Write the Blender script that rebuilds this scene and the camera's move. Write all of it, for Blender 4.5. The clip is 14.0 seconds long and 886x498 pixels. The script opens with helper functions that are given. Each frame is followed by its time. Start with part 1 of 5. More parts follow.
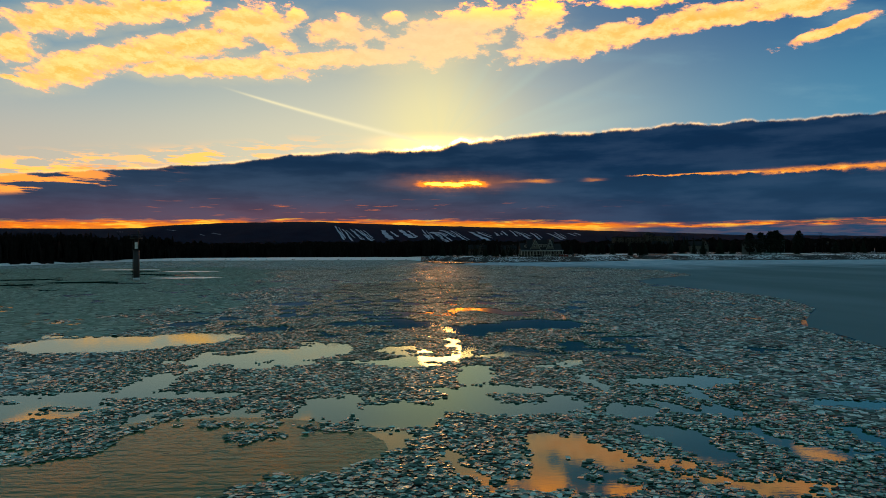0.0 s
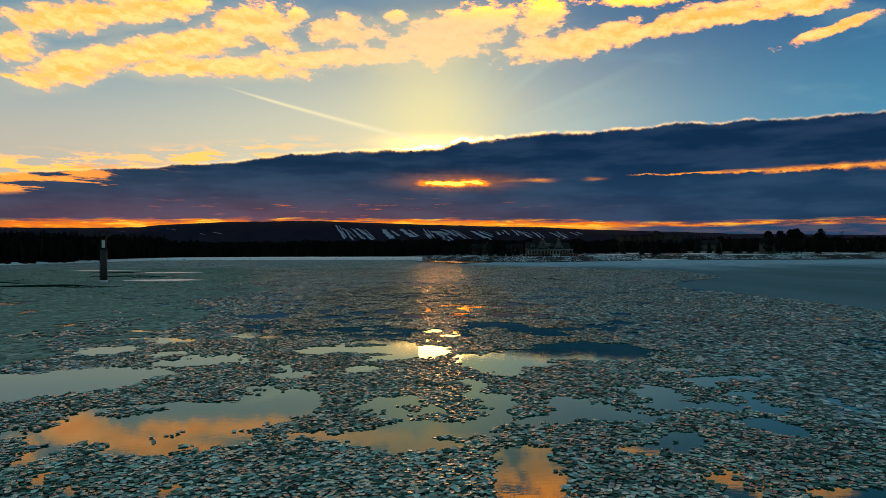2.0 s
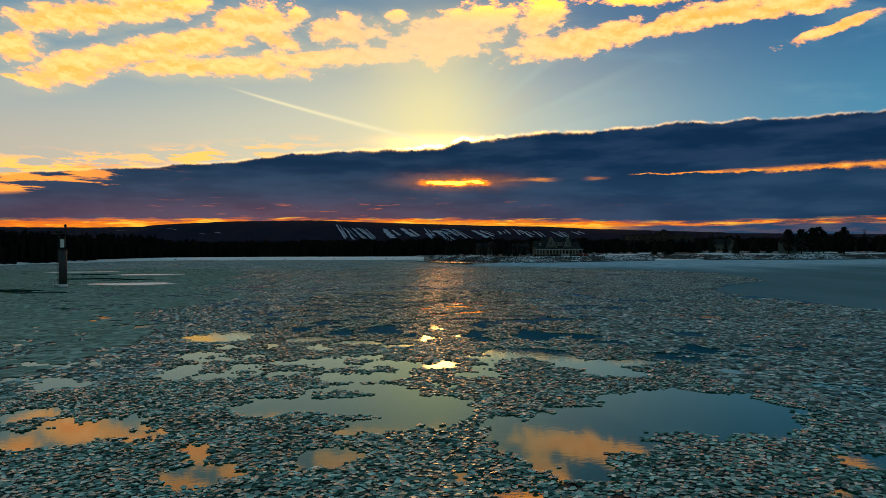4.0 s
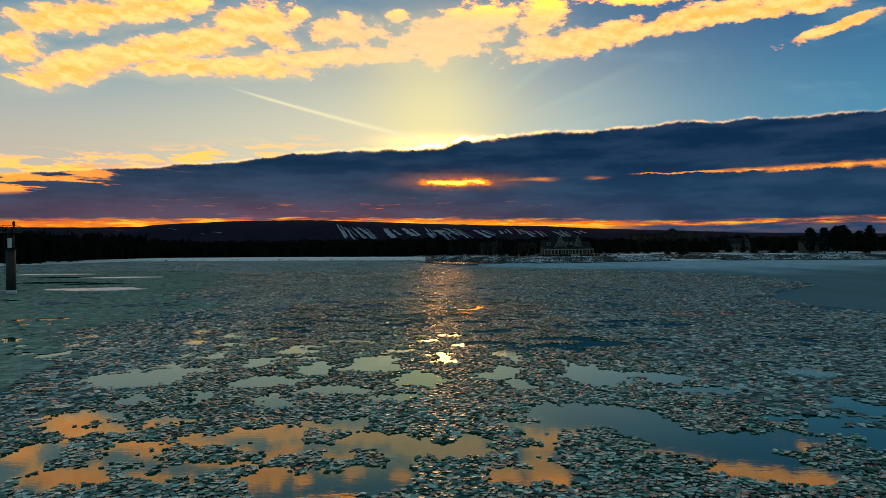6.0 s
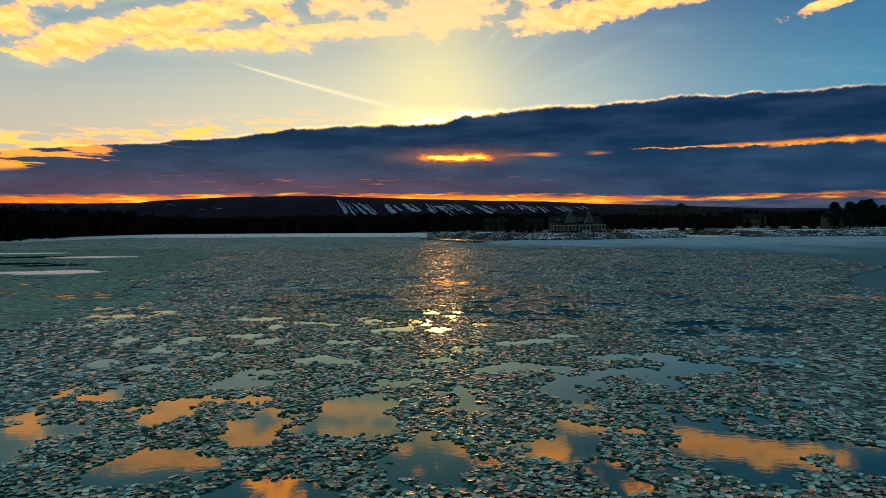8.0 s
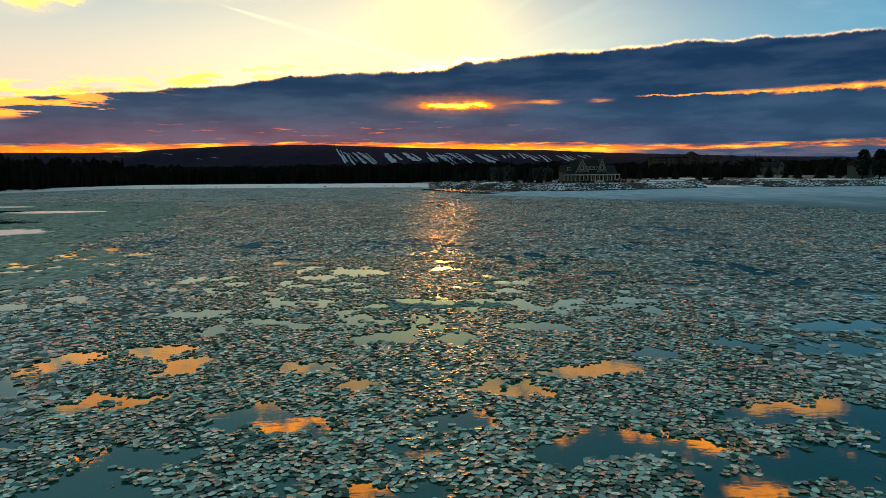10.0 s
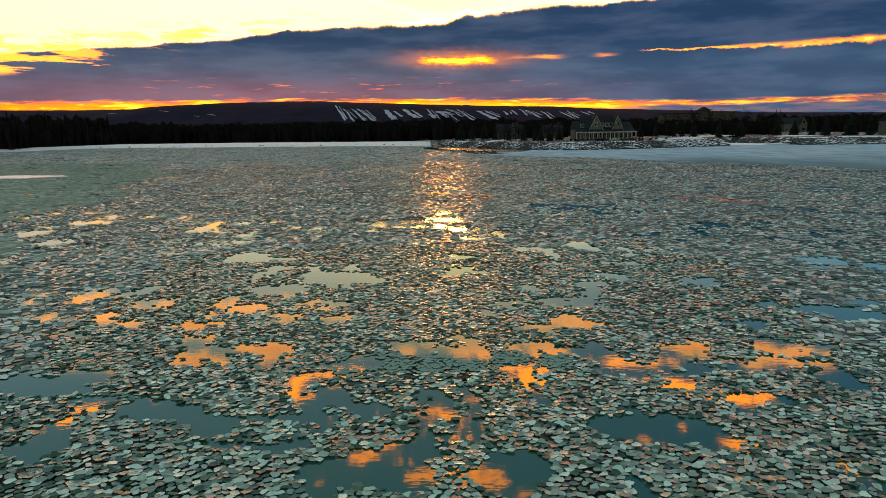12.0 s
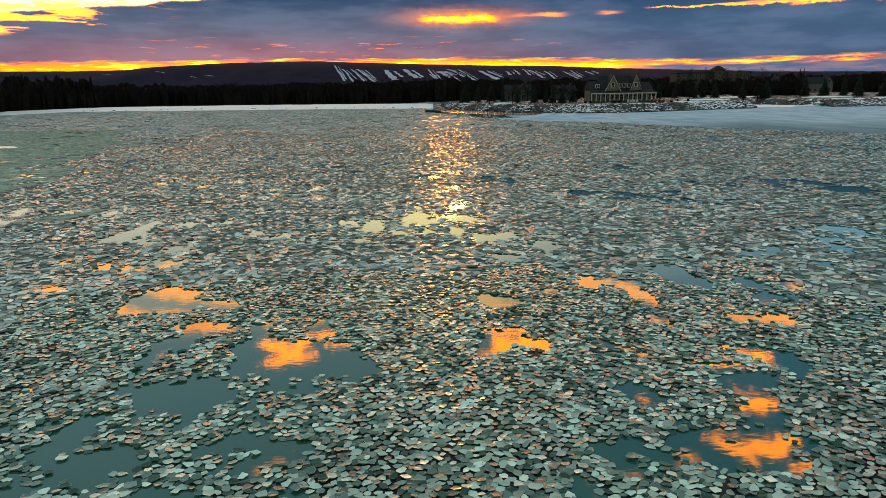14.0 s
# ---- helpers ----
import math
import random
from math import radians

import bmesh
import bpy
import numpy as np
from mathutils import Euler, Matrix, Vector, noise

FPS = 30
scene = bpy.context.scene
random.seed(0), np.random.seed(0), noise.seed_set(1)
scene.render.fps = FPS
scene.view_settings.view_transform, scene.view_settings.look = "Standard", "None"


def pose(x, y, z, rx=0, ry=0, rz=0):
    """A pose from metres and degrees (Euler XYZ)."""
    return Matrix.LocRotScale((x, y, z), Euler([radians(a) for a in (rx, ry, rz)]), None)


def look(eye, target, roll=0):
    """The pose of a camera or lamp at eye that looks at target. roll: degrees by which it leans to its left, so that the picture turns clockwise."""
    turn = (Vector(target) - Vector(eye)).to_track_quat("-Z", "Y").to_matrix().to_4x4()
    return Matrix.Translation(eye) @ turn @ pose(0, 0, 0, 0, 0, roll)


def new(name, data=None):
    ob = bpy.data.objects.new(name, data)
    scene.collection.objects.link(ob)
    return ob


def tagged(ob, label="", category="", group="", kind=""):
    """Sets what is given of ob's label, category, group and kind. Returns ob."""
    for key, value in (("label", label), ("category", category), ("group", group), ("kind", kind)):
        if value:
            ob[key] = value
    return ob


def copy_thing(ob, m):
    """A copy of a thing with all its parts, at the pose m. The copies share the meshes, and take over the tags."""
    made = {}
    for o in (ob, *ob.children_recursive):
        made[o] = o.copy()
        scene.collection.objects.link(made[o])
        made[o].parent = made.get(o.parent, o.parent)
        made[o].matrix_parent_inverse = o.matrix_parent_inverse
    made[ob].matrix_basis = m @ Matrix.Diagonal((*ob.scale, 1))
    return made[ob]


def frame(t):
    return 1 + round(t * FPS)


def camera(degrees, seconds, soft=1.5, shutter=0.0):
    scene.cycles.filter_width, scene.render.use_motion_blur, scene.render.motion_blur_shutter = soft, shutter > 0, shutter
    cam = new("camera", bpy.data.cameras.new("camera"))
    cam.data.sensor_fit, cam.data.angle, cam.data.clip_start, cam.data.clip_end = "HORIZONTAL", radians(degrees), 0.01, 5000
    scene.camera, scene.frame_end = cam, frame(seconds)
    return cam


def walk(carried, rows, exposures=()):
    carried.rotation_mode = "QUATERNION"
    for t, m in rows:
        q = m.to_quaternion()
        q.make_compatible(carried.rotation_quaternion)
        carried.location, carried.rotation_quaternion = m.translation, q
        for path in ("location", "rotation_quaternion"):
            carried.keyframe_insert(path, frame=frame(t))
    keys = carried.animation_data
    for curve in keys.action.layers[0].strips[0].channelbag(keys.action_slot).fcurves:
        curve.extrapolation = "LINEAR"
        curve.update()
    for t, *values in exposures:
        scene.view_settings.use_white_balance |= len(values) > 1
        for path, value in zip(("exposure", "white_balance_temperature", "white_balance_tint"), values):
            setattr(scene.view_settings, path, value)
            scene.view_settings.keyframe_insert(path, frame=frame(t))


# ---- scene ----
cam = camera(70.65, 14.0, soft=0.75)
PATH = [
    (0.0, look((1.414, -2.815, 8.634), (5.106, 97.116, 8.362), -0.35)),
    (0.5, look((1.361, 2.007, 8.605), (5.006, 101.940, 8.338), -0.35)),
    (1.0, look((1.304, 6.796, 8.578), (4.904, 106.731, 8.247), -0.35)),
    (1.5, look((1.244, 11.555, 8.555), (4.801, 111.491, 8.202), -0.35)),
    (2.0, look((1.179, 16.283, 8.536), (4.695, 116.221, 8.136), -0.35)),
    (2.5, look((1.111, 20.981, 8.520), (4.588, 120.920, 8.122), -0.36)),
    (3.0, look((1.038, 25.649, 8.508), (4.478, 125.589, 8.085), -0.37)),
    (5.5, look((0.619, 48.565, 8.498), (3.877, 148.510, 7.981), -0.42)),
    (6.0, look((0.524, 53.066, 8.507), (3.744, 153.013, 7.985), -0.44)),
    (6.5, look((0.425, 57.542, 8.519), (3.608, 157.490, 8.011), -0.45)),
    (7.0, look((0.322, 61.992, 8.534), (3.466, 161.939, 7.724), -0.47)),
    (7.5, look((0.215, 66.417, 8.553), (3.318, 166.342, 6.246), -0.49)),
    (8.0, look((0.104, 70.817, 8.576), (3.163, 170.673, 4.165), -0.51)),
    (8.5, look((-0.010, 75.194, 8.602), (3.001, 174.940, 2.150), -0.54)),
    (9.0, look((-0.129, 79.547, 8.631), (2.832, 179.140, 0.115), -0.56)),
    (11.5, look((-0.779, 100.981, 8.830), (1.874, 199.394, -8.712), -0.70)),
    (12.0, look((-0.920, 105.205, 8.881), (1.660, 203.338, -10.177), -0.74)),
    (12.5, look((-1.065, 109.409, 8.934), (1.437, 207.231, -11.672), -0.77)),
    (13.0, look((-1.215, 113.594, 8.992), (1.206, 211.080, -13.156), -0.81)),
    (13.5, look((-1.368, 117.760, 9.052), (0.966, 214.900, -14.578), -0.85)),
    (14.0, look((-1.524, 121.908, 9.117), (0.719, 218.731, -15.786), -0.89)),
]
EXPOSURES = [(0.0, 0.0, 6300, 10), (7.0, 0.0, 6300, 10), (8.0, 0.12, 6400, 10), (9.0, 0.40, 6750, 12), (11.5, 1.0, 8200, 24), (12.5, 1.25, 8800, 30), (14.0, 1.5, 8800, 30)]
walk(cam, PATH, EXPOSURES)


# ---- node helpers ----
class Val:
    """A socket of a node tree with plain arithmetic."""

    def __init__(self, nt, socket):
        self.nt, self.socket = nt, socket

    def _math(self, op, *others):
        node = self.nt.nodes.new("ShaderNodeMath")
        node.operation = op
        for slot, item in zip(node.inputs, (self, *others)):
            if isinstance(item, Val):
                self.nt.links.new(item.socket, slot)
            else:
                slot.default_value = item
        return Val(self.nt, node.outputs[0])

    def __add__(self, o): return self._math("ADD", o)
    def __sub__(self, o): return self._math("SUBTRACT", o)
    def __mul__(self, o): return self._math("MULTIPLY", o)
    def __truediv__(self, o): return self._math("DIVIDE", o)
    def maximum(self, o): return self._math("MAXIMUM", o)
    def minimum(self, o): return self._math("MINIMUM", o)
    def power(self, o): return self._math("POWER", o)
    def absolute(self): return self._math("ABSOLUTE")
    def atan2(self, o): return self._math("ARCTAN2", o)
    def root(self): return self._math("SQRT")

    def bell(self, centre, width):
        """1 at the centre, falling off over the width on both sides."""
        d = (self - centre) * (1.0 / width)
        return (d * d * -1.0)._math("EXPONENT")

    def step(self, a, b):
        """Smooth step from 0 at a to 1 at b."""
        node = self.nt.nodes.new("ShaderNodeMapRange")
        node.interpolation_type = "SMOOTHSTEP"
        self.nt.links.new(self.socket, node.inputs[0])
        for slot, item in ((1, a), (2, b)):
            if isinstance(item, Val):
                self.nt.links.new(item.socket, node.inputs[slot])
            else:
                node.inputs[slot].default_value = item
        return Val(self.nt, node.outputs[0])

    def curve(self, points):
        """Straight pieces through (place, value), as a ramp of greys."""
        lo, hi = points[0][0], points[-1][0]
        node = self.nt.nodes.new("ShaderNodeValToRGB")
        node.color_ramp.interpolation = "LINEAR"
        el = node.color_ramp.elements
        while len(el) < len(points):
            el.new(0.5)
        for e, (p, v) in zip(el, points):
            e.position, e.color = (p - lo) / (hi - lo), (v, v, v, 1)
        self.nt.links.new(((self - lo) * (1.0 / (hi - lo))).socket, node.inputs[0])
        return Val(self.nt, node.outputs[0])


def noise_of(nt, vec, scale, detail=4.0, rough=0.55, distortion=0.0):
    node = nt.nodes.new("ShaderNodeTexNoise")
    node.inputs["Scale"].default_value, node.inputs["Detail"].default_value = scale, detail
    node.inputs["Roughness"].default_value, node.inputs["Distortion"].default_value = rough, distortion
    nt.links.new(vec, node.inputs["Vector"])
    return Val(nt, node.outputs[0])


def vec_of(nt, x, y, z=0.0):
    node = nt.nodes.new("ShaderNodeCombineXYZ")
    for slot, item in zip(node.inputs, (x, y, z)):
        if isinstance(item, Val):
            nt.links.new(item.socket, slot)
        else:
            slot.default_value = item
    return node.outputs[0]


def blend(nt, fac, a, b, mode="MIX"):
    """Mix of two colours, each a socket or a tuple."""
    node = nt.nodes.new("ShaderNodeMix")
    node.data_type, node.blend_type = "RGBA", mode
    if isinstance(fac, Val):
        nt.links.new(fac.socket, node.inputs[0])
    else:
        node.inputs[0].default_value = fac
    for slot, item in ((6, a), (7, b)):
        if isinstance(item, (tuple, list)):
            node.inputs[slot].default_value = (*item, 1)
        else:
            nt.links.new(item, node.inputs[slot])
    return node.outputs[2]


def srgb(r, g, b, gain=1.0):
    """Linear colour of an eight-bit one."""
    def lin(c):
        c /= 255
        return gain * (c / 12.92 if c <= 0.04045 else ((c + 0.055) / 1.055) ** 2.4)
    return (lin(r), lin(g), lin(b))


# ---- sky: a sun low in the west behind a long bank of cloud ----
SUN_AZ, SUN_EL = 0.03, 0.165


def make_sky():
    world = bpy.data.worlds.new("evening_sky")
    scene.world = world
    world.use_nodes = True
    nt = world.node_tree
    nt.nodes.clear()
    co = nt.nodes.new("ShaderNodeTexCoord")
    sep = nt.nodes.new("ShaderNodeSeparateXYZ")
    nt.links.new(co.outputs["Generated"], sep.inputs[0])
    dx, dy, dz = (Val(nt, s) for s in sep.outputs)
    az = dx.atan2(dy)
    el = dz / (dx * dx + dy * dy).root().maximum(0.02)
    front = az.absolute().step(1.5, 0.7)

    # clear sky
    sky = nt.nodes.new("ShaderNodeTexSky")
    sky.sky_type, sky.sun_disc = "NISHITA", False
    sky.sun_elevation, sky.sun_rotation = math.atan(SUN_EL), SUN_AZ
    sky.air_density, sky.dust_density = 1.2, 1.5
    base = blend(nt, 1.0, sky.outputs[0], (0.052, 0.054, 0.056), "MULTIPLY")
    side = az.step(-0.62, 0.72)
    high = blend(nt, side, srgb(102, 146, 170), srgb(16, 92, 142))
    low = blend(nt, side, srgb(174, 186, 184), srgb(66, 146, 180))
    clear = blend(nt, el.step(0.36, 0.12), high, low)
    clear = blend(nt, az.step(0.15, -0.35) * el.step(0.24, 0.11) * 0.62, clear, srgb(214, 188, 160))
    clear = blend(nt, front * 0.88, base, clear)
    halo = az.bell(-0.08, 0.36) * el.step(0.42, 0.12)
    clear = blend(nt, halo * 0.78, clear, srgb(232, 222, 182))
    glow = az.bell(SUN_AZ - 0.01, 0.10) * el.bell(0.16, 0.16)
    clear = blend(nt, glow * 0.75, clear, srgb(252, 234, 160, 1.05))
    clear = blend(nt, az.bell(SUN_AZ - 0.01, 0.062) * el.bell(0.166, 0.010), clear, (3.2, 1.55, 0.50))
    veil = noise_of(nt, vec_of(nt, az * 1.5 - el * 2.0, el * 6.0 + az * 1.2), 2.2, 5.0, 0.55)
    ray = (el - SUN_EL + 0.01).atan2(az - SUN_AZ)
    beam = noise_of(nt, vec_of(nt, ray * 1.0, 0.3), 3.2, 2.0, 0.5).step(0.46, 0.60) * az.bell(0.20, 0.13) * el.step(0.36, 0.24)
    clear = blend(nt, beam * 0.34, clear, srgb(196, 216, 196))
    clear = blend(nt, veil.step(0.5, 0.75) * az.step(0.05, 0.3) * 0.30 * front, clear, srgb(150, 190, 198))

    # high broken cloud, lit from below
    fine = noise_of(nt, vec_of(nt, az * 1.0 + el * 0.2, el * 1.7), 30.0, 9.0, 0.66)
    broad = noise_of(nt, vec_of(nt, az * 1.0, el * 2.6), 5.0, 5.0, 0.6)
    west = [
        (-0.517, 0.313, 0.059, 0.018, 0.12), (-0.391, 0.353, 0.075, 0.013, 0.10), (-0.456, 0.331, 0.084, 0.014, 0.12), (-0.562, 0.267, 0.028, 0.019, -0.10),
        (-0.497, 0.248, 0.057, 0.019, 0.35), (-0.420, 0.280, 0.066, 0.018, 0.25), (-0.337, 0.307, 0.086, 0.017, 0.22), (-0.257, 0.344, 0.062, 0.028, 0.10),
        (-0.231, 0.325, 0.050, 0.014, -0.20), (-0.353, 0.267, 0.070, 0.013, 0.10), (-0.273, 0.273, 0.090, 0.014, 0.05), (-0.163, 0.294, 0.104, 0.014, 0.10),
        (-0.084, 0.303, 0.062, 0.013, 0.05), (-0.119, 0.341, 0.049, 0.020, 0.00),
    ]
    east = [
        (-0.039, 0.369, 0.018, 0.009, 0.00), (0.033, 0.330, 0.095, 0.033, 0.10), (0.088, 0.359, 0.072, 0.025, 0.15), (0.195, 0.364, 0.044, 0.027, 0.30),
        (0.230, 0.313, 0.092, 0.020, 0.08), (0.299, 0.325, 0.051, 0.014, 0.25), (0.381, 0.331, 0.096, 0.014, 0.18), (0.451, 0.337, 0.076, 0.015, 0.15),
        (0.539, 0.335, 0.070, 0.013, 0.08), (0.573, 0.332, 0.037, 0.016, 0.00), (0.340, 0.370, 0.049, 0.009, -0.10), (0.593, 0.291, 0.051, 0.007, 0.22),
        (-0.568, 0.225, 0.013, 0.004, -0.10), (-0.189, 0.361, 0.021, 0.011, 0.00),
    ]
    warp_a = noise_of(nt, vec_of(nt, az + 3.0, el * 1.6), 9.0, 4.0, 0.6)
    warp_e = noise_of(nt, vec_of(nt, az + 7.0, el * 1.6), 9.0, 4.0, 0.6)
    waz, wel = az + (warp_a - 0.5) * 0.040, el + (warp_e - 0.5) * 0.024
    field = None
    for a, e, ra, re, slope in west + east:
        u = (waz - a) * (1.0 / ra)
        v = (wel - e - (waz - a) * slope) * (1.0 / re)
        d = (u * u + v * v).root() * -1.0 + 1.0
        field = d if field is None else field.maximum(d)
    overhead = el.step(0.36, 0.385) * ((broad - (el.step(0.395, 0.44) * 0.085 + 0.50)) * 8.0) - az.step(-0.18, -0.42) * el.step(0.40, 0.46) * 1.2 + el.step(0.40, 0.36) * -9.0
    field = field.maximum(overhead)
    puff = (field + (fine - 0.5) * 2.9 + (broad - 0.5) * 0.3).step(-0.26, 0.20)
    # relief of the puffs: lit cream above, glowing orange along their lower rims
    lower = noise_of(nt, vec_of(nt, az * 1.0 + el * 0.2, el * 1.7 - 0.016), 30.0, 9.0, 0.66)
    swell = ((fine - lower) * 2.6 + 0.5).minimum(1.0).maximum(0.0)
    mottle = noise_of(nt, vec_of(nt, az * 1.0 + 0.013, el * 2.0 - 0.03), 34.0, 6.0, 0.6)
    lit = blend(nt, swell.step(0.15, 0.85), (2.3, 0.57, 0.075), (2.4, 0.86, 0.25))
    lit = blend(nt, mottle.step(0.46, 0.66) * 0.35, lit, (2.0, 0.66, 0.12))
    lit = blend(nt, (field + (fine - 0.5) * 3.0).step(0.8, 0.0) * 0.5, lit, (1.3, 0.72, 0.22))
    lit = blend(nt, az.bell(0.02, 0.22) * 0.7, lit, (1.3, 0.84, 0.36))
    lit = blend(nt, el.step(0.35, 0.40), lit, (5.4, 1.35, 0.06))
    lit = blend(nt, el.step(0.56, 0.72), lit, (0.18, 0.30, 0.34))
    zenith = el.step(0.55, 1.1)
    clear = blend(nt, zenith, clear, (0.12, 0.28, 0.34))
    mist = (field + (broad - 0.5) * 3.0).step(-1.1, 0.3) * el.step(0.42, 0.35) * az.step(0.32, 0.10) * front
    clear = blend(nt, mist * 0.30, clear, (0.92, 0.74, 0.38))
    clear = blend(nt, puff * front * (az.bell(0.0, 0.16) * el.step(0.40, 0.36) * -0.35 + 0.94) * el.step(1.2, 0.7), clear, lit)

    # contrail
    t = (az + 0.3116) * (1.0 / 0.3369)
    line = el - (t * -0.0839 + 0.2466) - (az.step(-0.32, 0.03) - t) * 0.004
    width = t * 0.0030 + 0.0014
    trail = (line / width).bell(0.0, 1.0) * t.step(0.0, 0.25) * t.step(1.04, 0.98)
    clear = blend(nt, trail * 0.8, clear, srgb(255, 240, 190))

    # the bank: its upper edge, fleecy rim and body
    rough_n = noise_of(nt, vec_of(nt, az, el * 1.3), 30.0, 7.0, 0.68)
    wide_n = noise_of(nt, vec_of(nt, az * 1.0, el * 5.0), 7.0, 5.0, 0.55)
    edge = az.curve([(-1.60, 0.06), (-0.58, 0.098), (-0.448, 0.113), (-0.28, 0.130), (-0.23, 0.140), (-0.16, 0.150), (-0.08, 0.151),
                     (0.034, 0.159), (0.07, 0.1695), (0.142, 0.173), (0.213, 0.1777), (0.25, 0.174), (0.316, 0.177), (0.40, 0.1805),
                     (0.474, 0.1785), (0.60, 0.175), (0.70, 0.17), (1.60, 0.13)])
    crest = noise_of(nt, vec_of(nt, az, el * 0.25), 17.0, 6.0, 0.60)
    over = el - edge - (crest - 0.5) * (az.step(-0.40, 0.0) * 0.008 + 0.014)
    streak = noise_of(nt, vec_of(nt, az * 1.0, el * 9.0), 11.0, 6.0, 0.62)
    bank = over.step(0.0012, -0.0016)
    left = az.step(-0.34, -0.52)
    tatters = left * (el - edge).bell(-0.008, 0.015).step(0.15, 0.5) * streak.step(0.50, 0.57)
    rim_width = az.bell(0.04, 0.25) * 0.0014 + 0.0017
    rim = (over / rim_width).bell(0.3, 0.9) * rough_n.step(0.36, 0.62) * (az.bell(0.05, 0.45) * 0.85 + 0.15)
    navy = blend(nt, el.step(0.085, 0.135), srgb(50, 68, 90), srgb(25, 50, 76))
    navy = blend(nt, az.step(0.0, 0.35), navy, blend(nt, el.step(0.085, 0.135), srgb(32, 62, 90), srgb(17, 46, 76)))
    navy = blend(nt, az.step(0.25, -0.45) * el.step(0.11, 0.035) * 0.5, navy, srgb(60, 66, 88))
    navy = blend(nt, az.bell(-0.26, 0.42) * el.bell(0.046, 0.026) * 0.68, navy, srgb(112, 76, 88))
    navy = blend(nt, wide_n.step(0.42, 0.66) * 0.18, navy, srgb(78, 100, 126))
    navy = blend(nt, wide_n.step(0.55, 0.32) * 0.22, navy, srgb(15, 32, 56))
    body = blend(nt, bank, clear, navy)
    ragged = noise_of(nt, vec_of(nt, az, el * 6.0), 16.0, 6.0, 0.6)
    fleece = left.maximum(az.bell(-0.33, 0.14)) * ((el - edge).bell(0.010, 0.013) * 1.5).minimum(1.0) * ragged.step(0.48, 0.55) * (bank * -1.0 + 1.0)
    body = blend(nt, tatters * 0.95, body, (1.4, 0.45, 0.06))
    body = blend(nt, fleece * 0.9, body, (1.7, 0.72, 0.12))
    body = blend(nt, rim.minimum(1.0), body, (2.0, 1.1, 0.38))
    body = blend(nt, (rim * az.bell(SUN_AZ + 0.01, 0.06)).minimum(1.0), body, (20.0, 10.0, 2.4))

    # slits in the bank
    low_n = noise_of(nt, vec_of(nt, az * 1.0, el * 12.0), 17.0, 4.0, 0.6)
    wig = (streak - 0.5) * 0.016 + (rough_n - 0.5) * 0.006
    lace = noise_of(nt, vec_of(nt, az * 1.0 + el, el * 2.5), 46.0, 5.0, 0.62)
    ruffle = (rough_n - 0.5) * 0.014 + (low_n - 0.5) * 0.010 + (lace - 0.5) * 0.007
    hole = (el - 0.1008 + ruffle).bell(0.0, 0.0050) * (az - 0.052).bell(0.0, 0.062).step(0.22, 0.75)
    body = blend(nt, (el - 0.1025 + ruffle).bell(0.0, 0.0105) * az.bell(0.055, 0.070) * 0.62, body, (0.75, 0.22, 0.04))
    body = blend(nt, hole.step(0.10, 0.60) * (lace.step(0.30, 0.50) * 0.5 + 0.5), body, (1.6, 0.36, 0.02))
    body = blend(nt, (hole + (lace - 0.5) * 0.7).step(0.66, 0.95), body, (10.0, 2.3, 0.15))
    tails = (el - 0.1035 + wig).bell(0.0, 0.0022) * (az.bell(0.188, 0.018).maximum(az.bell(0.274, 0.012) * 0.6) + az.bell(0.15, 0.02) * 0.35)
    body = blend(nt, tails * 0.75, body, srgb(250, 150, 60))
    run = az.step(0.30, 0.42) * (az.step(0.36, 0.62) * 0.0026 + 0.0009) * (rough_n.step(0.3, 0.65) + 0.45)
    slit = ((el - 0.1062 + (az - 0.47) * 0.010 + ruffle * 0.6) / run.maximum(0.0005)).bell(0.0, 1.0) * az.step(0.31, 0.36) * az.step(1.0, 0.75)
    body = blend(nt, slit.step(0.0, 1.0) * (lace.step(0.34, 0.56) * 0.6 + 0.4), body, (1.15, 0.36, 0.04))
    body = blend(nt, (slit * lace.step(0.48, 0.66)).step(0.3, 0.9) * 0.8, body, (1.4, 0.66, 0.12))
    pink = el.bell(0.060, 0.012) * low_n.step(0.60, 0.70) * az.bell(-0.12, 0.26)
    body = blend(nt, pink * 0.8, body, srgb(225, 118, 62))

    # open strip along the horizon
    top = az.curve([(-1.6, 0.034), (-0.58, 0.038), (-0.30, 0.042), (0.04, 0.0425), (0.22, 0.038), (0.40, 0.0325), (0.65, 0.0335), (1.6, 0.028)])
    under = el - top + (low_n - 0.5) * (az.step(0.36, 0.18) * 0.010 + 0.012)
    gap = under.step(0.004, -0.003)
    warm = blend(nt, (el - top).step(0.0, -0.011) * az.bell(0.0, 0.42), (1.0, 0.20, 0.01), (1.1, 0.46, 0.02))
    flame = noise_of(nt, vec_of(nt, az * 1.0, el * 9.0), 20.0, 5.0, 0.62)
    warm = blend(nt, flame.step(0.50, 0.66), warm, (1.2, 0.62, 0.05))
    veiled = blend(nt, (az.step(0.28, 0.44) * 0.8 + 0.2) * flame.step(0.54, 0.42), warm, srgb(104, 76, 76))
    body = blend(nt, gap * front, body, veiled)
    below = (el + (streak - 0.5) * 0.01).step(0.0310, 0.0262) * az.step(0.24, 0.36)
    body = blend(nt, below * 0.95, body, srgb(36, 68, 98))
    body = blend(nt, el.step(0.0, -0.02), body, srgb(40, 48, 54))

    # away from the sun: plain dusk under the same thin cloud
    rest = blend(nt, broad.step(0.5, 0.66) * 0.6, base, srgb(84, 110, 126))
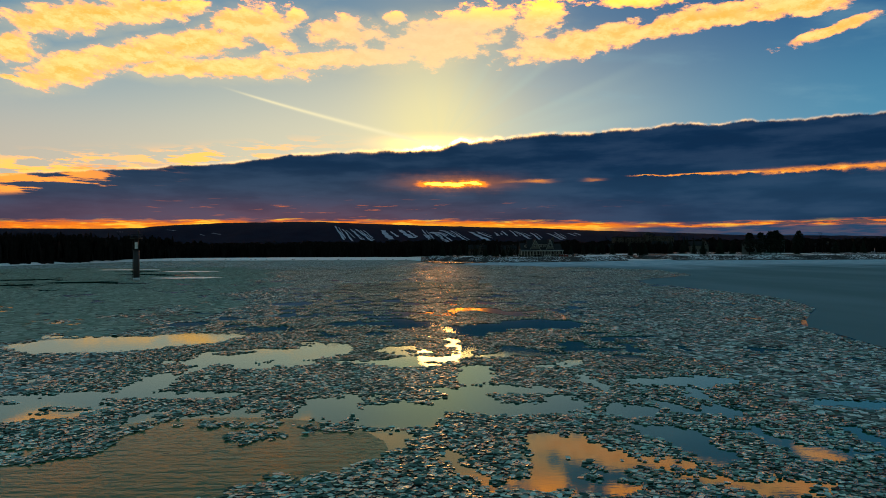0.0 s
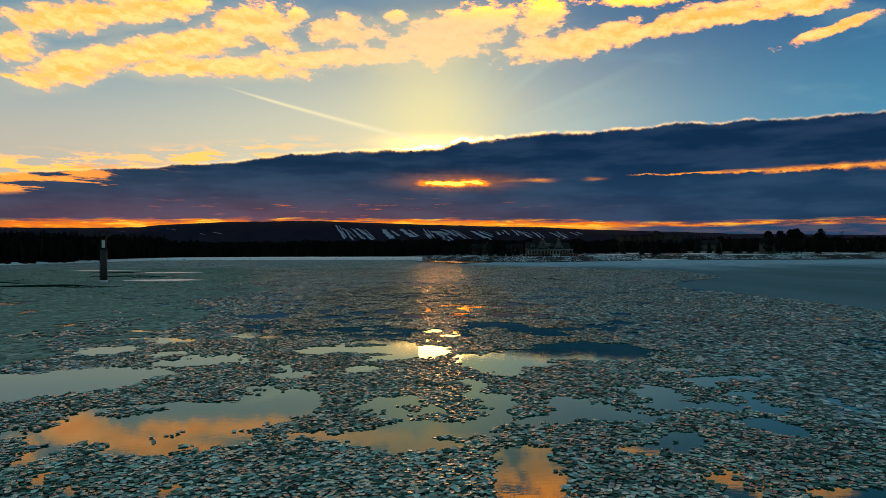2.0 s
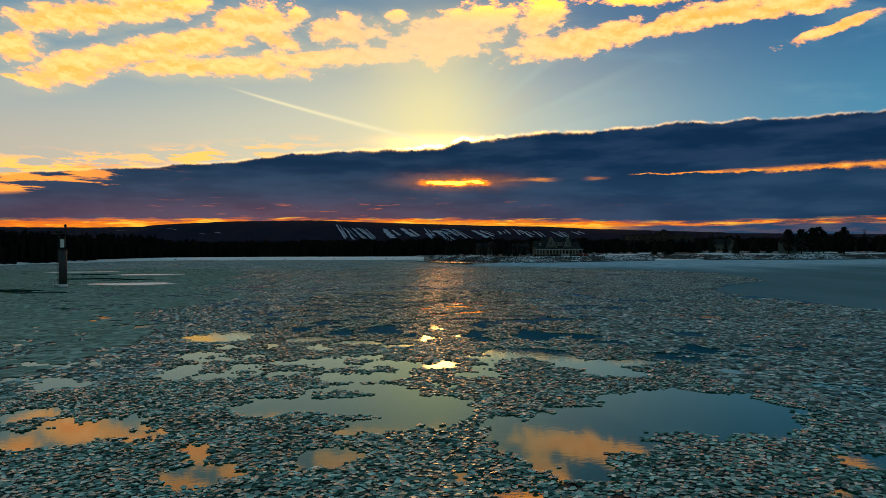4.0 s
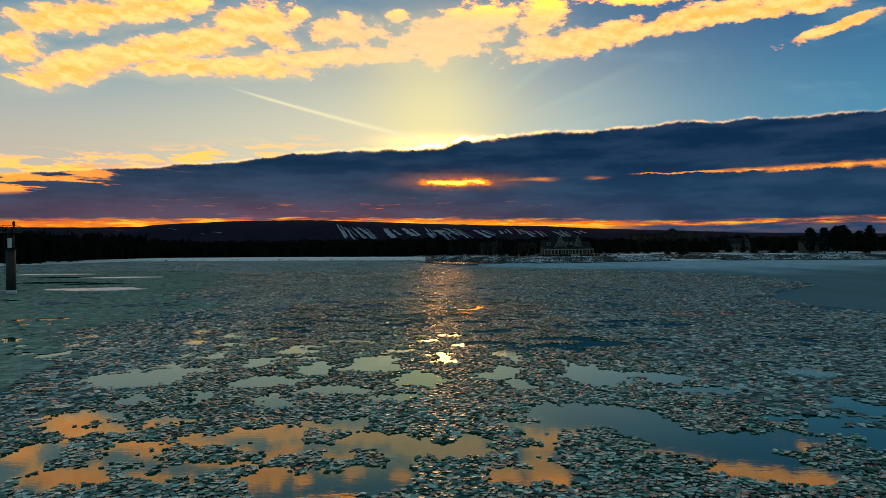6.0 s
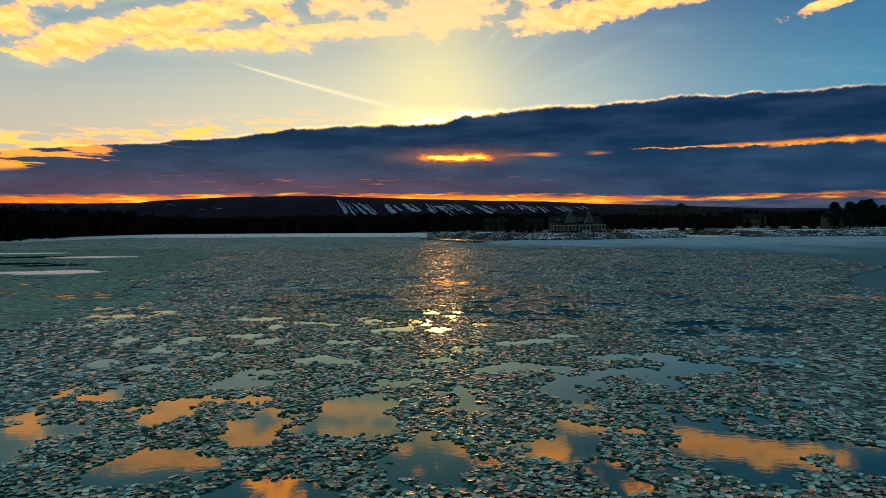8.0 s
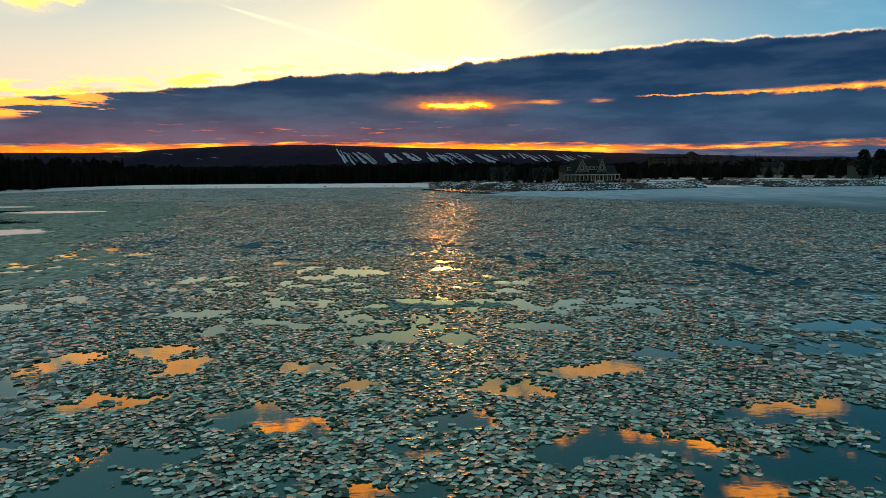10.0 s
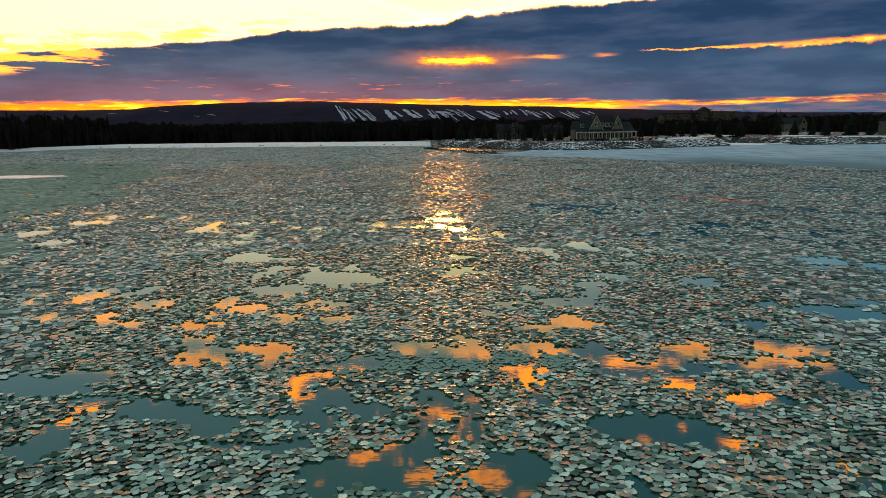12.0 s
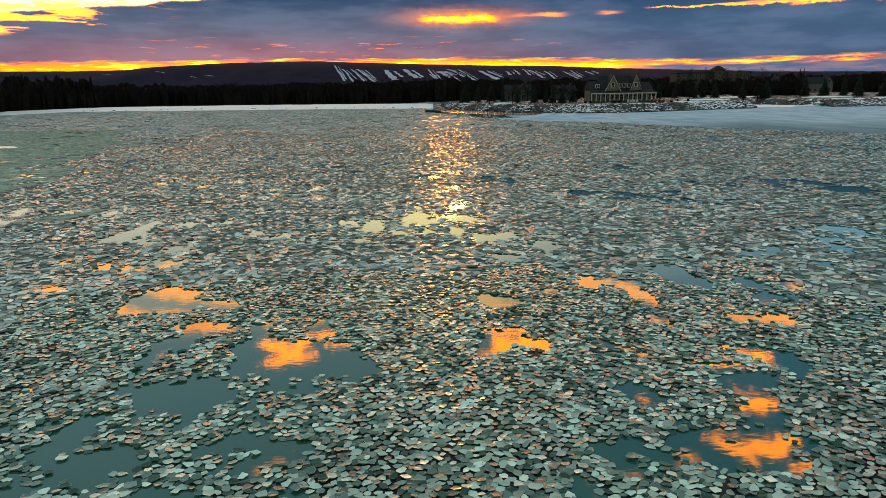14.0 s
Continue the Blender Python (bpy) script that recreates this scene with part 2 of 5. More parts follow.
    rest = blend(nt, zenith, rest, (0.12, 0.28, 0.34))
    final = blend(nt, front, rest, body)
    bg = nt.nodes.new("ShaderNodeBackground")
    nt.links.new(final, bg.inputs[0])
    bg.inputs[1].default_value = 1.0
    out = nt.nodes.new("ShaderNodeOutputWorld")
    nt.links.new(bg.outputs[0], out.inputs[0])


make_sky()

# the sun itself, veiled by the bank's edge
lamp = bpy.data.lights.new("veiled_sun", "SUN")
lamp.energy, lamp.angle, lamp.color = 0.06, radians(4.0), (1.0, 0.40, 0.09)
sun = new("veiled_sun", lamp)
to_sun = Vector((math.sin(SUN_AZ), math.cos(SUN_AZ), SUN_EL))
sun.matrix_world = look((0, 0, 60), Vector((0, 0, 60)) - to_sun)


# ---- materials ----
def material(name):
    mat = bpy.data.materials.new(name)
    mat.use_nodes = True
    nt = mat.node_tree
    return mat, nt, nt.nodes["Principled BSDF"]


def set_color(nt, bsdf, item):
    if isinstance(item, tuple):
        bsdf.inputs["Base Color"].default_value = (*item, 1)
    else:
        nt.links.new(item, bsdf.inputs["Base Color"])


def position(nt, scale=(1, 1, 1)):
    co = nt.nodes.new("ShaderNodeTexCoord")
    mp = nt.nodes.new("ShaderNodeMapping")
    mp.inputs["Scale"].default_value = scale
    nt.links.new(co.outputs["Object"], mp.inputs["Vector"])
    return mp.outputs[0]


def relief(nt, bsdf, height, strength, distance):
    node = nt.nodes.new("ShaderNodeBump")
    node.inputs["Strength"].default_value, node.inputs["Distance"].default_value = strength, distance
    nt.links.new(height.socket, node.inputs["Height"])
    nt.links.new(node.outputs[0], bsdf.inputs["Normal"])


def plain(name, a, b, rough=0.7, scale=2.0, bump=0.0, metal=0.0, stretch=(1, 1, 1)):
    """A surface of two tones of one colour, coarse and fine."""
    mat, nt, bsdf = material(name)
    pos = position(nt, stretch)
    big, small = noise_of(nt, pos, scale, 4.0), noise_of(nt, pos, scale * 9.0, 3.0)
    set_color(nt, bsdf, blend(nt, (big * 0.6 + small * 0.4).step(0.35, 0.65), a, b))
    bsdf.inputs["Roughness"].default_value, bsdf.inputs["Metallic"].default_value = rough, metal
    if rough > 0.78:
        bsdf.inputs["Specular IOR Level"].default_value = 0.08
    if bump:
        relief(nt, bsdf, small, 0.6, bump)
    return mat


def island_random(nt):
    geo = nt.nodes.new("ShaderNodeNewGeometry")
    return Val(nt, geo.outputs["Random Per Island"])


def make_water():
    """Still lake water: a green body under a clear mirror that grows towards grazing sight."""
    mat, nt, bsdf = material("lake_water")
    pos = position(nt)
    set_color(nt, bsdf, blend(nt, noise_of(nt, pos, 0.02, 2.0), (0.004, 0.070, 0.044), (0.007, 0.092, 0.062)))
    bsdf.inputs["Roughness"].default_value, bsdf.inputs["Specular IOR Level"].default_value = 0.6, 0.0
    wave = nt.nodes.new("ShaderNodeBump")
    wave.inputs["Strength"].default_value, wave.inputs["Distance"].default_value = 0.05, 0.02
    nt.links.new(noise_of(nt, position(nt, (0.6, 1.6, 1)), 3.0, 2.0).socket, wave.inputs["Height"])
    mirror = nt.nodes.new("ShaderNodeBsdfGlossy")
    mirror.inputs["Color"].default_value = (0.74, 0.91, 0.94, 1)
    mirror.inputs["Roughness"].default_value = 0.03
    rise = nt.nodes.new("ShaderNodeFresnel")
    rise.inputs["IOR"].default_value = 1.48
    for node in (mirror, rise):
        nt.links.new(wave.outputs[0], node.inputs["Normal"])
    mix = nt.nodes.new("ShaderNodeMixShader")
    nt.links.new(rise.outputs[0], mix.inputs[0])
    nt.links.new(bsdf.outputs[0], mix.inputs[1])
    nt.links.new(mirror.outputs[0], mix.inputs[2])
    nt.links.new(mix.outputs[0], nt.nodes["Material Output"].inputs["Surface"])
    return mat


def make_ripples():
    mat, nt, bsdf = material("rippled_water")
    set_color(nt, bsdf, blend(nt, noise_of(nt, position(nt), 0.1, 2.0), (0.035, 0.120, 0.060), (0.050, 0.145, 0.075)))
    bsdf.inputs["Roughness"].default_value, bsdf.inputs["IOR"].default_value = 0.08, 1.33
    bsdf.inputs["Specular IOR Level"].default_value = 0.10
    bsdf.inputs["Specular Tint"].default_value = (0.55, 1.0, 0.75, 1)
    relief(nt, bsdf, noise_of(nt, position(nt, (0.5, 1.5, 1)), 1.6, 3.0), 0.6, 0.08)
    return mat


def make_tongue():
    mat, nt, bsdf = material("sunlit_water")
    set_color(nt, bsdf, blend(nt, noise_of(nt, position(nt), 0.1, 2.0), (0.010, 0.030, 0.030), (0.016, 0.040, 0.040)))
    bsdf.inputs["Roughness"].default_value, bsdf.inputs["IOR"].default_value = 0.15, 2.0
    # orange of the low sun's glitter is put into the gloss tint
    bsdf.inputs["Specular Tint"].default_value = (1.0, 0.7, 0.45, 1)
    relief(nt, bsdf, noise_of(nt, position(nt, (0.3, 1.5, 1)), 0.5, 3.0), 0.6, 0.12)
    return mat


def make_skim():
    """Smooth young ice, reflected cloud put into its colour near the pack, dusted with snow towards the shore."""
    mat, nt, bsdf = material("skim_ice")
    pos = position(nt, (1, 0.4, 1))
    big = noise_of(nt, pos, 0.035, 4.0)
    clear = blend(nt, big.step(0.35, 0.7), (0.110, 0.190, 0.215), (0.150, 0.235, 0.265))
    co = nt.nodes.new("ShaderNodeTexCoord")
    sep = nt.nodes.new("ShaderNodeSeparateXYZ")
    nt.links.new(co.outputs["Object"], sep.inputs[0])
    dust = (Val(nt, sep.outputs[1]) + (big - 0.5) * 120.0).step(215.0, 300.0)
    dusted = blend(nt, noise_of(nt, pos, 0.2, 5.0).step(0.3, 0.7), (0.24, 0.37, 0.45), (0.40, 0.53, 0.60))
    set_color(nt, bsdf, blend(nt, dust, clear, dusted))
    nt.links.new((dust * 0.25 + 0.28).socket, bsdf.inputs["Roughness"])
    bsdf.inputs["IOR"].default_value = 1.31
    bsdf.inputs["Specular IOR Level"].default_value = 0.0
    bsdf.inputs["Specular Tint"].default_value = (0.6, 1.0, 1.0, 1)
    relief(nt, bsdf, noise_of(nt, position(nt), 1.5, 3.0), 0.15, 0.02)
    return mat


def make_plate(name, wet, low, high, frosting=0.5, gloss=0.42):
    """Small plates, each of its own tone; most wet and glossy, the rest dull."""
    mat, nt, bsdf = material(name)
    pos = position(nt)
    ran = island_random(nt)
    other = (ran * 17.31)._math("FRACT")
    tone = blend(nt, ran.power(1.9), low, high)
    clump = noise_of(nt, position(nt, (0.6, 1, 1)), 0.55, 4.0, 0.65) * 0.6 + noise_of(nt, position(nt, (0.5, 1, 1)), 0.09, 3.0, 0.6) * 0.4
    tone = blend(nt, clump.step(0.50, 0.36) * 0.60, tone, low)
    tone = blend(nt, clump.step(0.52, 0.68) * 0.30, tone, high)
    tone = blend(nt, other.step(0.75, 0.95) * 0.4, tone, (0.10, 0.16, 0.09))
    # upturned rims painted paler, in patches, for the light they catch
    rim = nt.nodes.new("ShaderNodeAttribute")
    rim.attribute_name = "rim"
    tone = blend(nt, Val(nt, rim.outputs["Fac"]).step(0.80, 1.0) * (noise_of(nt, pos, 5.0, 3.0).step(0.46, 0.68) * 0.60), tone, (0.36, 0.56, 0.54))
    frost = noise_of(nt, pos, 9.0, 4.0)
    set_color(nt, bsdf, blend(nt, frost.step(0.58, 0.78) * frosting, tone, (0.22, 0.38, 0.37)))
    shine = (ran * 5.77)._math("FRACT").step(1.0 - wet - 0.05, 1.0 - wet + 0.05)
    nt.links.new((shine * -0.24 + 0.42).socket, bsdf.inputs["Roughness"])
    nt.links.new((shine * gloss).socket, bsdf.inputs["Specular IOR Level"])
    bsdf.inputs["IOR"].default_value = 1.40
    bsdf.inputs["Specular Tint"].default_value = (0.70, 1.0, 0.97, 1)
    relief(nt, bsdf, frost, 0.35, 0.010)
    return mat


def make_snow(name="old_snow", cover=1.0, under=(0.05, 0.045, 0.04), gloss=0.75):
    mat, nt, bsdf = material(name)
    pos = position(nt)
    n = noise_of(nt, pos, 0.35, 6.0, 0.6)
    snow = blend(nt, noise_of(nt, pos, 3.0, 4.0).step(0.3, 0.7), (0.66, 0.66, 0.67), (0.80, 0.79, 0.78))
    set_color(nt, bsdf, blend(nt, n.step(0.62 - cover * 0.4, 0.70 - cover * 0.4), under, snow))
    bsdf.inputs["Roughness"].default_value = gloss
    relief(nt, bsdf, noise_of(nt, pos, 1.2, 5.0), 0.7, 0.15)
    return mat


def make_rock():
    """Boulders with snow caught on their tops."""
    mat, nt, bsdf = material("snowy_boulder")
    geo = nt.nodes.new("ShaderNodeNewGeometry")
    sep = nt.nodes.new("ShaderNodeSeparateXYZ")
    nt.links.new(geo.outputs["Normal"], sep.inputs[0])
    pos = position(nt)
    n = noise_of(nt, pos, 1.4, 5.0)
    stone = blend(nt, n.step(0.35, 0.65), (0.035, 0.034, 0.034), (0.085, 0.082, 0.08))
    cap = (Val(nt, sep.outputs[2]) + (n - 0.5) * 0.9 + (noise_of(nt, pos, 0.06, 2.0) - 0.5) * 2.4).step(0.80, 0.92)
    set_color(nt, bsdf, blend(nt, cap, stone, (0.70, 0.71, 0.74)))
    bsdf.inputs["Roughness"].default_value = 0.8
    return mat


SLUSH = plain("dark_slush", (0.006, 0.012, 0.012), (0.014, 0.022, 0.022), 0.6, 3.0, 0.01)
SLUSH.node_tree.nodes["Principled BSDF"].inputs["Specular IOR Level"].default_value = 0.15
WATER, SKIM, RIPPLES, TONGUE = make_water(), make_skim(), make_ripples(), make_tongue()
PLATE = make_plate("pancake_ice", 0.55, (0.030, 0.080, 0.064), (0.54, 0.78, 0.66), 0.5, 0.62)
FIELD = make_plate("distant_pancake_ice", 0.30, (0.070, 0.125, 0.116), (0.620, 0.780, 0.720), 0.4, 0.13)
# almost no gloss here: the sky's grazing reflection is put into the colours
SHEET = make_plate("old_sheet_ice", 0.10, (0.250, 0.310, 0.300), (0.500, 0.590, 0.570), 0.3, 0.06)
GREASE = make_plate("wet_grease_ice", 0.0, (0.210, 0.275, 0.225), (0.400, 0.490, 0.410), 0.3, 0.0)
SNOW, ROCK = make_snow(), make_rock()
SHELF = make_snow("snowy_shelf_ice", 0.75, (0.16, 0.18, 0.18), 0.34)
BARK = plain("bark", (0.014, 0.012, 0.010), (0.030, 0.024, 0.020), 0.9, 3.0, 0.02, 0.0, (1, 1, 0.2))
TWIG = plain("winter_twigs", (0.008, 0.007, 0.006), (0.017, 0.014, 0.012), 0.9, 0.5)
NEEDLE = plain("spruce_needles", (0.008, 0.013, 0.009), (0.016, 0.025, 0.016), 0.8, 0.8)
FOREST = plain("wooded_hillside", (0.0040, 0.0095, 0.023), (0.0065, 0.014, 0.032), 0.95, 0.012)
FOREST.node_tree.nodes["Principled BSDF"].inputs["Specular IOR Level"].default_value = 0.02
PISTE = plain("ski_snow", (0.25, 0.30, 0.40), (0.38, 0.43, 0.53), 0.8, 0.02)
LAND = make_snow("winter_ground", 0.20, (0.018, 0.017, 0.013))
SHINGLE = plain("dark_shingles", (0.014, 0.015, 0.016), (0.028, 0.028, 0.030), 0.85, 1.5, 0.02)
SIDING = plain("grey_siding", (0.10, 0.105, 0.085), (0.15, 0.155, 0.125), 0.8, 1.0, 0.01, 0.0, (1, 1, 6))
TAN = plain("tan_stucco", (0.050, 0.044, 0.034), (0.080, 0.070, 0.054), 0.85, 0.7, 0.01)
GREENISH = plain("pale_green_siding", (0.075, 0.10, 0.09), (0.105, 0.135, 0.12), 0.82, 0.8, 0.01, 0.0, (1, 1, 6))
# darker copy of the trim: the low evening light is put into its colour
MUTED = plain("dimmed_trim", (0.13, 0.13, 0.12), (0.20, 0.20, 0.18), 0.8, 3.0)
TRIM = plain("weathered_white_trim", (0.40, 0.40, 0.36), (0.54, 0.53, 0.48), 0.7, 3.0)
GLASS = plain("dark_glass", (0.010, 0.012, 0.014), (0.018, 0.020, 0.024), 0.06, 1.0)
STEEL = plain("rusty_dark_steel", (0.013, 0.012, 0.012), (0.030, 0.022, 0.018), 0.6, 1.2, 0.01)
GALV = plain("galvanised_steel", (0.28, 0.29, 0.30), (0.40, 0.41, 0.42), 0.45, 4.0, 0.0, 0.8)
RIME = plain("ice_crust", (0.42, 0.48, 0.50), (0.66, 0.70, 0.72), 0.4, 2.0, 0.02)
PANEL = plain("white_dayboard", (0.66, 0.66, 0.64), (0.80, 0.80, 0.78), 0.6, 2.0)
REDTWIG = plain("red_dogwood", (0.16, 0.030, 0.020), (0.26, 0.050, 0.030), 0.85, 1.0)


# ---- mesh helpers ----
def put(name, verts, faces, mat, parent=None, smooth=False):
    me = bpy.data.meshes.new(name)
    me.from_pydata(verts, [], faces)
    me.materials.append(mat)
    if smooth:
        me.polygons.foreach_set("use_smooth", [True] * len(me.polygons))
    me.update()
    ob = new(name, me)
    if parent is not None:
        ob.parent = parent
    return ob


def part(name, bm, mat, parent=None, label="", smooth=False):
    me = bpy.data.meshes.new(name)
    bmesh.ops.recalc_face_normals(bm, faces=bm.faces)
    bm.to_mesh(me)
    bm.free()
    me.materials.append(mat)
    if smooth:
        me.polygons.foreach_set("use_smooth", [True] * len(me.polygons))
    ob = new(name, me)
    if parent is not None:
        ob.parent = parent
    return tagged(ob, label)


def empty(name, m=None):
    ob = new(name)
    if m is not None:
        ob.matrix_world = m
    return ob


def box(bm, x0, x1, y0, y1, z0, z1, bevel=0.0):
    r = bmesh.ops.create_cube(bm, size=1.0, matrix=Matrix.Translation(((x0 + x1) / 2, (y0 + y1) / 2, (z0 + z1) / 2)) @ Matrix.Diagonal((x1 - x0, y1 - y0, z1 - z0, 1)))
    if bevel:
        edges = list({e for v in r["verts"] for e in v.link_edges})
        bmesh.ops.bevel(bm, geom=edges, offset=bevel, segments=1, affect="EDGES")


def tube(bm, a, b, ra, rb, n=8):
    a, b = Vector(a), Vector(b)
    q = (b - a).to_track_quat("Z", "Y").to_matrix()
    rings = []
    for p, r in ((a, ra), (b, rb)):
        rings.append([bm.verts.new(p + q @ Vector((r * math.cos(k * math.tau / n), r * math.sin(k * math.tau / n), 0))) for k in range(n)])
    for k in range(n):
        bm.faces.new((rings[0][k], rings[0][(k + 1) % n], rings[1][(k + 1) % n], rings[1][k]))
    bm.faces.new(rings[0][::-1])
    bm.faces.new(rings[1])


def one(name, fn, mat, parent=None, label="", smooth=False):
    bm = bmesh.new()
    fn(bm)
    return part(name, bm, mat, parent, label, smooth)


def fractal(x, y, seed=0.0):
    """Cheap smooth noise in -1..1 for arrays."""
    out = np.zeros_like(np.asarray(x, float))
    rng = np.random.RandomState(int(seed) + 11)
    amp, freq = 1.0, 1.0
    for _ in range(4):
        for _ in range(3):
            a, p, q = rng.uniform(0, math.tau), rng.uniform(0, math.tau), rng.uniform(0.7, 1.4)
            out = out + amp * np.sin(freq * q * (x * math.cos(a) + y * math.sin(a)) * math.tau + p + 1.7 * np.sin(freq * 0.6 * (y * math.cos(a) - x * math.sin(a)) * math.tau))
        amp, freq = amp * 0.55, freq * 2.05
    return out / 3.6


# ---- the lake ----
one("water", lambda bm: bmesh.ops.create_grid(bm, x_segments=1, y_segments=1, size=6000), WATER)
tagged(bpy.data.objects["water"], "dark calm lake water mirroring the evening sky", "water", kind="structure")

SHORE_X = [-900, -330, -222, -205, -185, -100, -17, 2, 11, 24, 42, 58, 78, 100, 124, 128, 150, 154, 160, 185, 230, 300, 420, 900]
SHORE_Y = [300, 340, 352, 405, 470, 466, 445, 432, 398, 374, 347, 340, 344, 354, 362, 398, 398, 364, 363, 360, 356, 352, 340, 300]


def shore(x):
    return np.interp(x, SHORE_X, SHORE_Y)


def ice_edge(y):
    """How far the broken ice reaches to the east."""
    x = np.interp(y, [0, 45, 63, 79, 94, 119, 140, 150, 162, 178, 215, 232, 246, 263, 288, 300, 331, 380],
                  [36, 40, 43, 54, 60, 58, 54, 55, 64, 81, 87, 81, 70, 57, 43, 25, 12, -2])
    return x + 1.0 * fractal(y * 0.05, y * 0.0 + 3.0, 4)


# smooth skim ice between the broken ice and the eastern shore
def skim_ice():
    ys = np.concatenate([np.arange(-40, 330, 6.0), np.arange(330, 481, 10.0)])
    verts, faces, n = [], [], 24
    for y in ys:
        x0 = float(ice_edge(y)) + 0.3 if y < 318 else 26 + 1.5 * math.sin(y * 0.3)
        for k in range(n + 1):
            f = (k / n) ** 1.6
            verts.append((x0 + (620 - x0) * f, y, 0.006))
    for j in range(len(ys) - 1):
        for k in range(n):
            a = j * (n + 1) + k
            faces.append((a, a + 1, a + n + 2, a + n + 1))
    return put("skim_ice", verts, faces, SKIM)


tagged(skim_ice(), "smooth blue grey skim ice off the rocky shore", "ice", kind="structure")

# a tongue of wind-ruffled open water off the tip of the point
floe_like = [(3, 388), (9, 360), (24, 334), (34, 332), (40, 346), (28, 372), (18, 392), (12, 406), (6, 404)]
tagged(put("rippled_water", [(x, y, 0.075) for x, y in floe_like], [tuple(range(len(floe_like)))], TONGUE), "wind-ruffled open water off the rocky tip", "water", kind="structure")

ring = [(-8.5 + 8.6 * math.cos(k * math.tau / 24), 23.5 + 6.0 * math.sin(k * math.tau / 24), 0.002) for k in range(24)]
tagged(put("rippled_water", ring, [tuple(range(24))], RIPPLES), "wind-ruffled pool among the ice plates", "water", kind="structure")

# pools of open water in the ice, stretch by stretch: place and half sizes
POOLS = []
POOLS += [
    (14.5, 18.5, 0.8, 0.2), (13.3, 19.2, 1.0, 0.2), (8.1, 19.2, 0.8, 0.6), (5.6, 19.6, 0.8, 0.6),
    (3.6, 20.0, 0.2, 0.4), (11.6, 20.1, 0.8, 0.3), (3.2, 21.2, 0.3, 0.4), (-10.1, 21.3, 5.3, 2.7),
    (10.7, 21.7, 0.9, 0.3), (6.7, 21.8, 0.7, 2.3), (18.7, 22.3, 1.4, 0.4), (2.7, 22.7, 0.3, 0.5),
    (9.5, 22.7, 0.9, 0.3), (17.4, 22.8, 0.9, 0.4), (13.5, 23.0, 0.7, 1.8), (-2.8, 24.1, 2.2, 2.8),
    (7.7, 24.2, 1.4, 1.7), (17.1, 24.3, 0.5, 1.4), (21.5, 24.5, 0.5, 1.2), (-5.7, 24.5, 2.2, 3.8),
    (13.3, 24.7, 1.0, 1.0), (-8.4, 24.8, 3.8, 5.3), (-0.7, 25.1, 1.5, 1.3), (12.8, 25.8, 1.3, 0.9),
]
POOLS += [
    (-12.9, 29.5, 0.6, 1.1), (12.6, 29.5, 1.2, 1.3), (17.0, 29.6, 0.6, 0.9), (0.5, 29.6, 2.3, 2.6),
    (7.0, 30.2, 2.4, 1.1), (24.9, 30.3, 1.8, 0.7), (-3.4, 31.0, 1.4, 2.8), (9.4, 31.6, 0.8, 1.3),
    (-19.1, 31.7, 2.8, 2.4), (4.1, 32.4, 1.6, 2.6), (-12.4, 34.6, 3.0, 0.7), (-19.0, 34.7, 5.0, 0.6),
    (5.7, 34.9, 3.4, 0.9), (19.2, 36.4, 2.1, 1.3), (15.7, 36.6, 1.4, 1.3), (12.3, 36.9, 0.4, 2.0),
    (-15.9, 38.0, 1.3, 2.7), (5.0, 39.3, 1.1, 2.8), (11.4, 42.1, 1.2, 0.4), (5.7, 42.5, 0.4, 0.6),
    (1.7, 42.8, 1.6, 0.5), (-10.8, 43.4, 1.6, 1.0), (12.7, 43.5, 0.9, 0.7), (0.1, 43.5, 1.6, 1.0),
]
POOLS += [
    (-3.0, 44.3, 1.3, 0.3), (-8.3, 44.6, 1.7, 1.3), (-4.3, 44.8, 0.6, 0.3), (-0.8, 44.9, 1.2, 0.9),
    (17.6, 45.1, 1.3, 1.4), (1.4, 45.3, 2.6, 1.4), (-13.5, 45.9, 3.1, 2.2), (3.4, 46.1, 1.0, 0.9),
    (7.2, 46.5, 1.4, 0.6), (11.9, 47.1, 1.2, 0.9), (8.7, 47.5, 1.3, 1.2), (10.5, 48.0, 1.5, 1.4),
    (4.9, 48.1, 0.6, 1.4), (-0.1, 48.4, 0.7, 1.2), (-10.8, 48.6, 5.9, 2.8), (19.3, 48.7, 0.8, 1.3),
    (15.3, 48.9, 2.5, 0.7), (-1.7, 49.8, 1.0, 0.6), (9.3, 49.8, 1.0, 1.8), (5.4, 49.9, 0.7, 1.3),
    (-7.0, 50.6, 2.4, 2.6), (-0.4, 50.7, 1.1, 1.1), (19.3, 51.2, 1.1, 1.0), (14.8, 51.3, 1.4, 1.5),
]
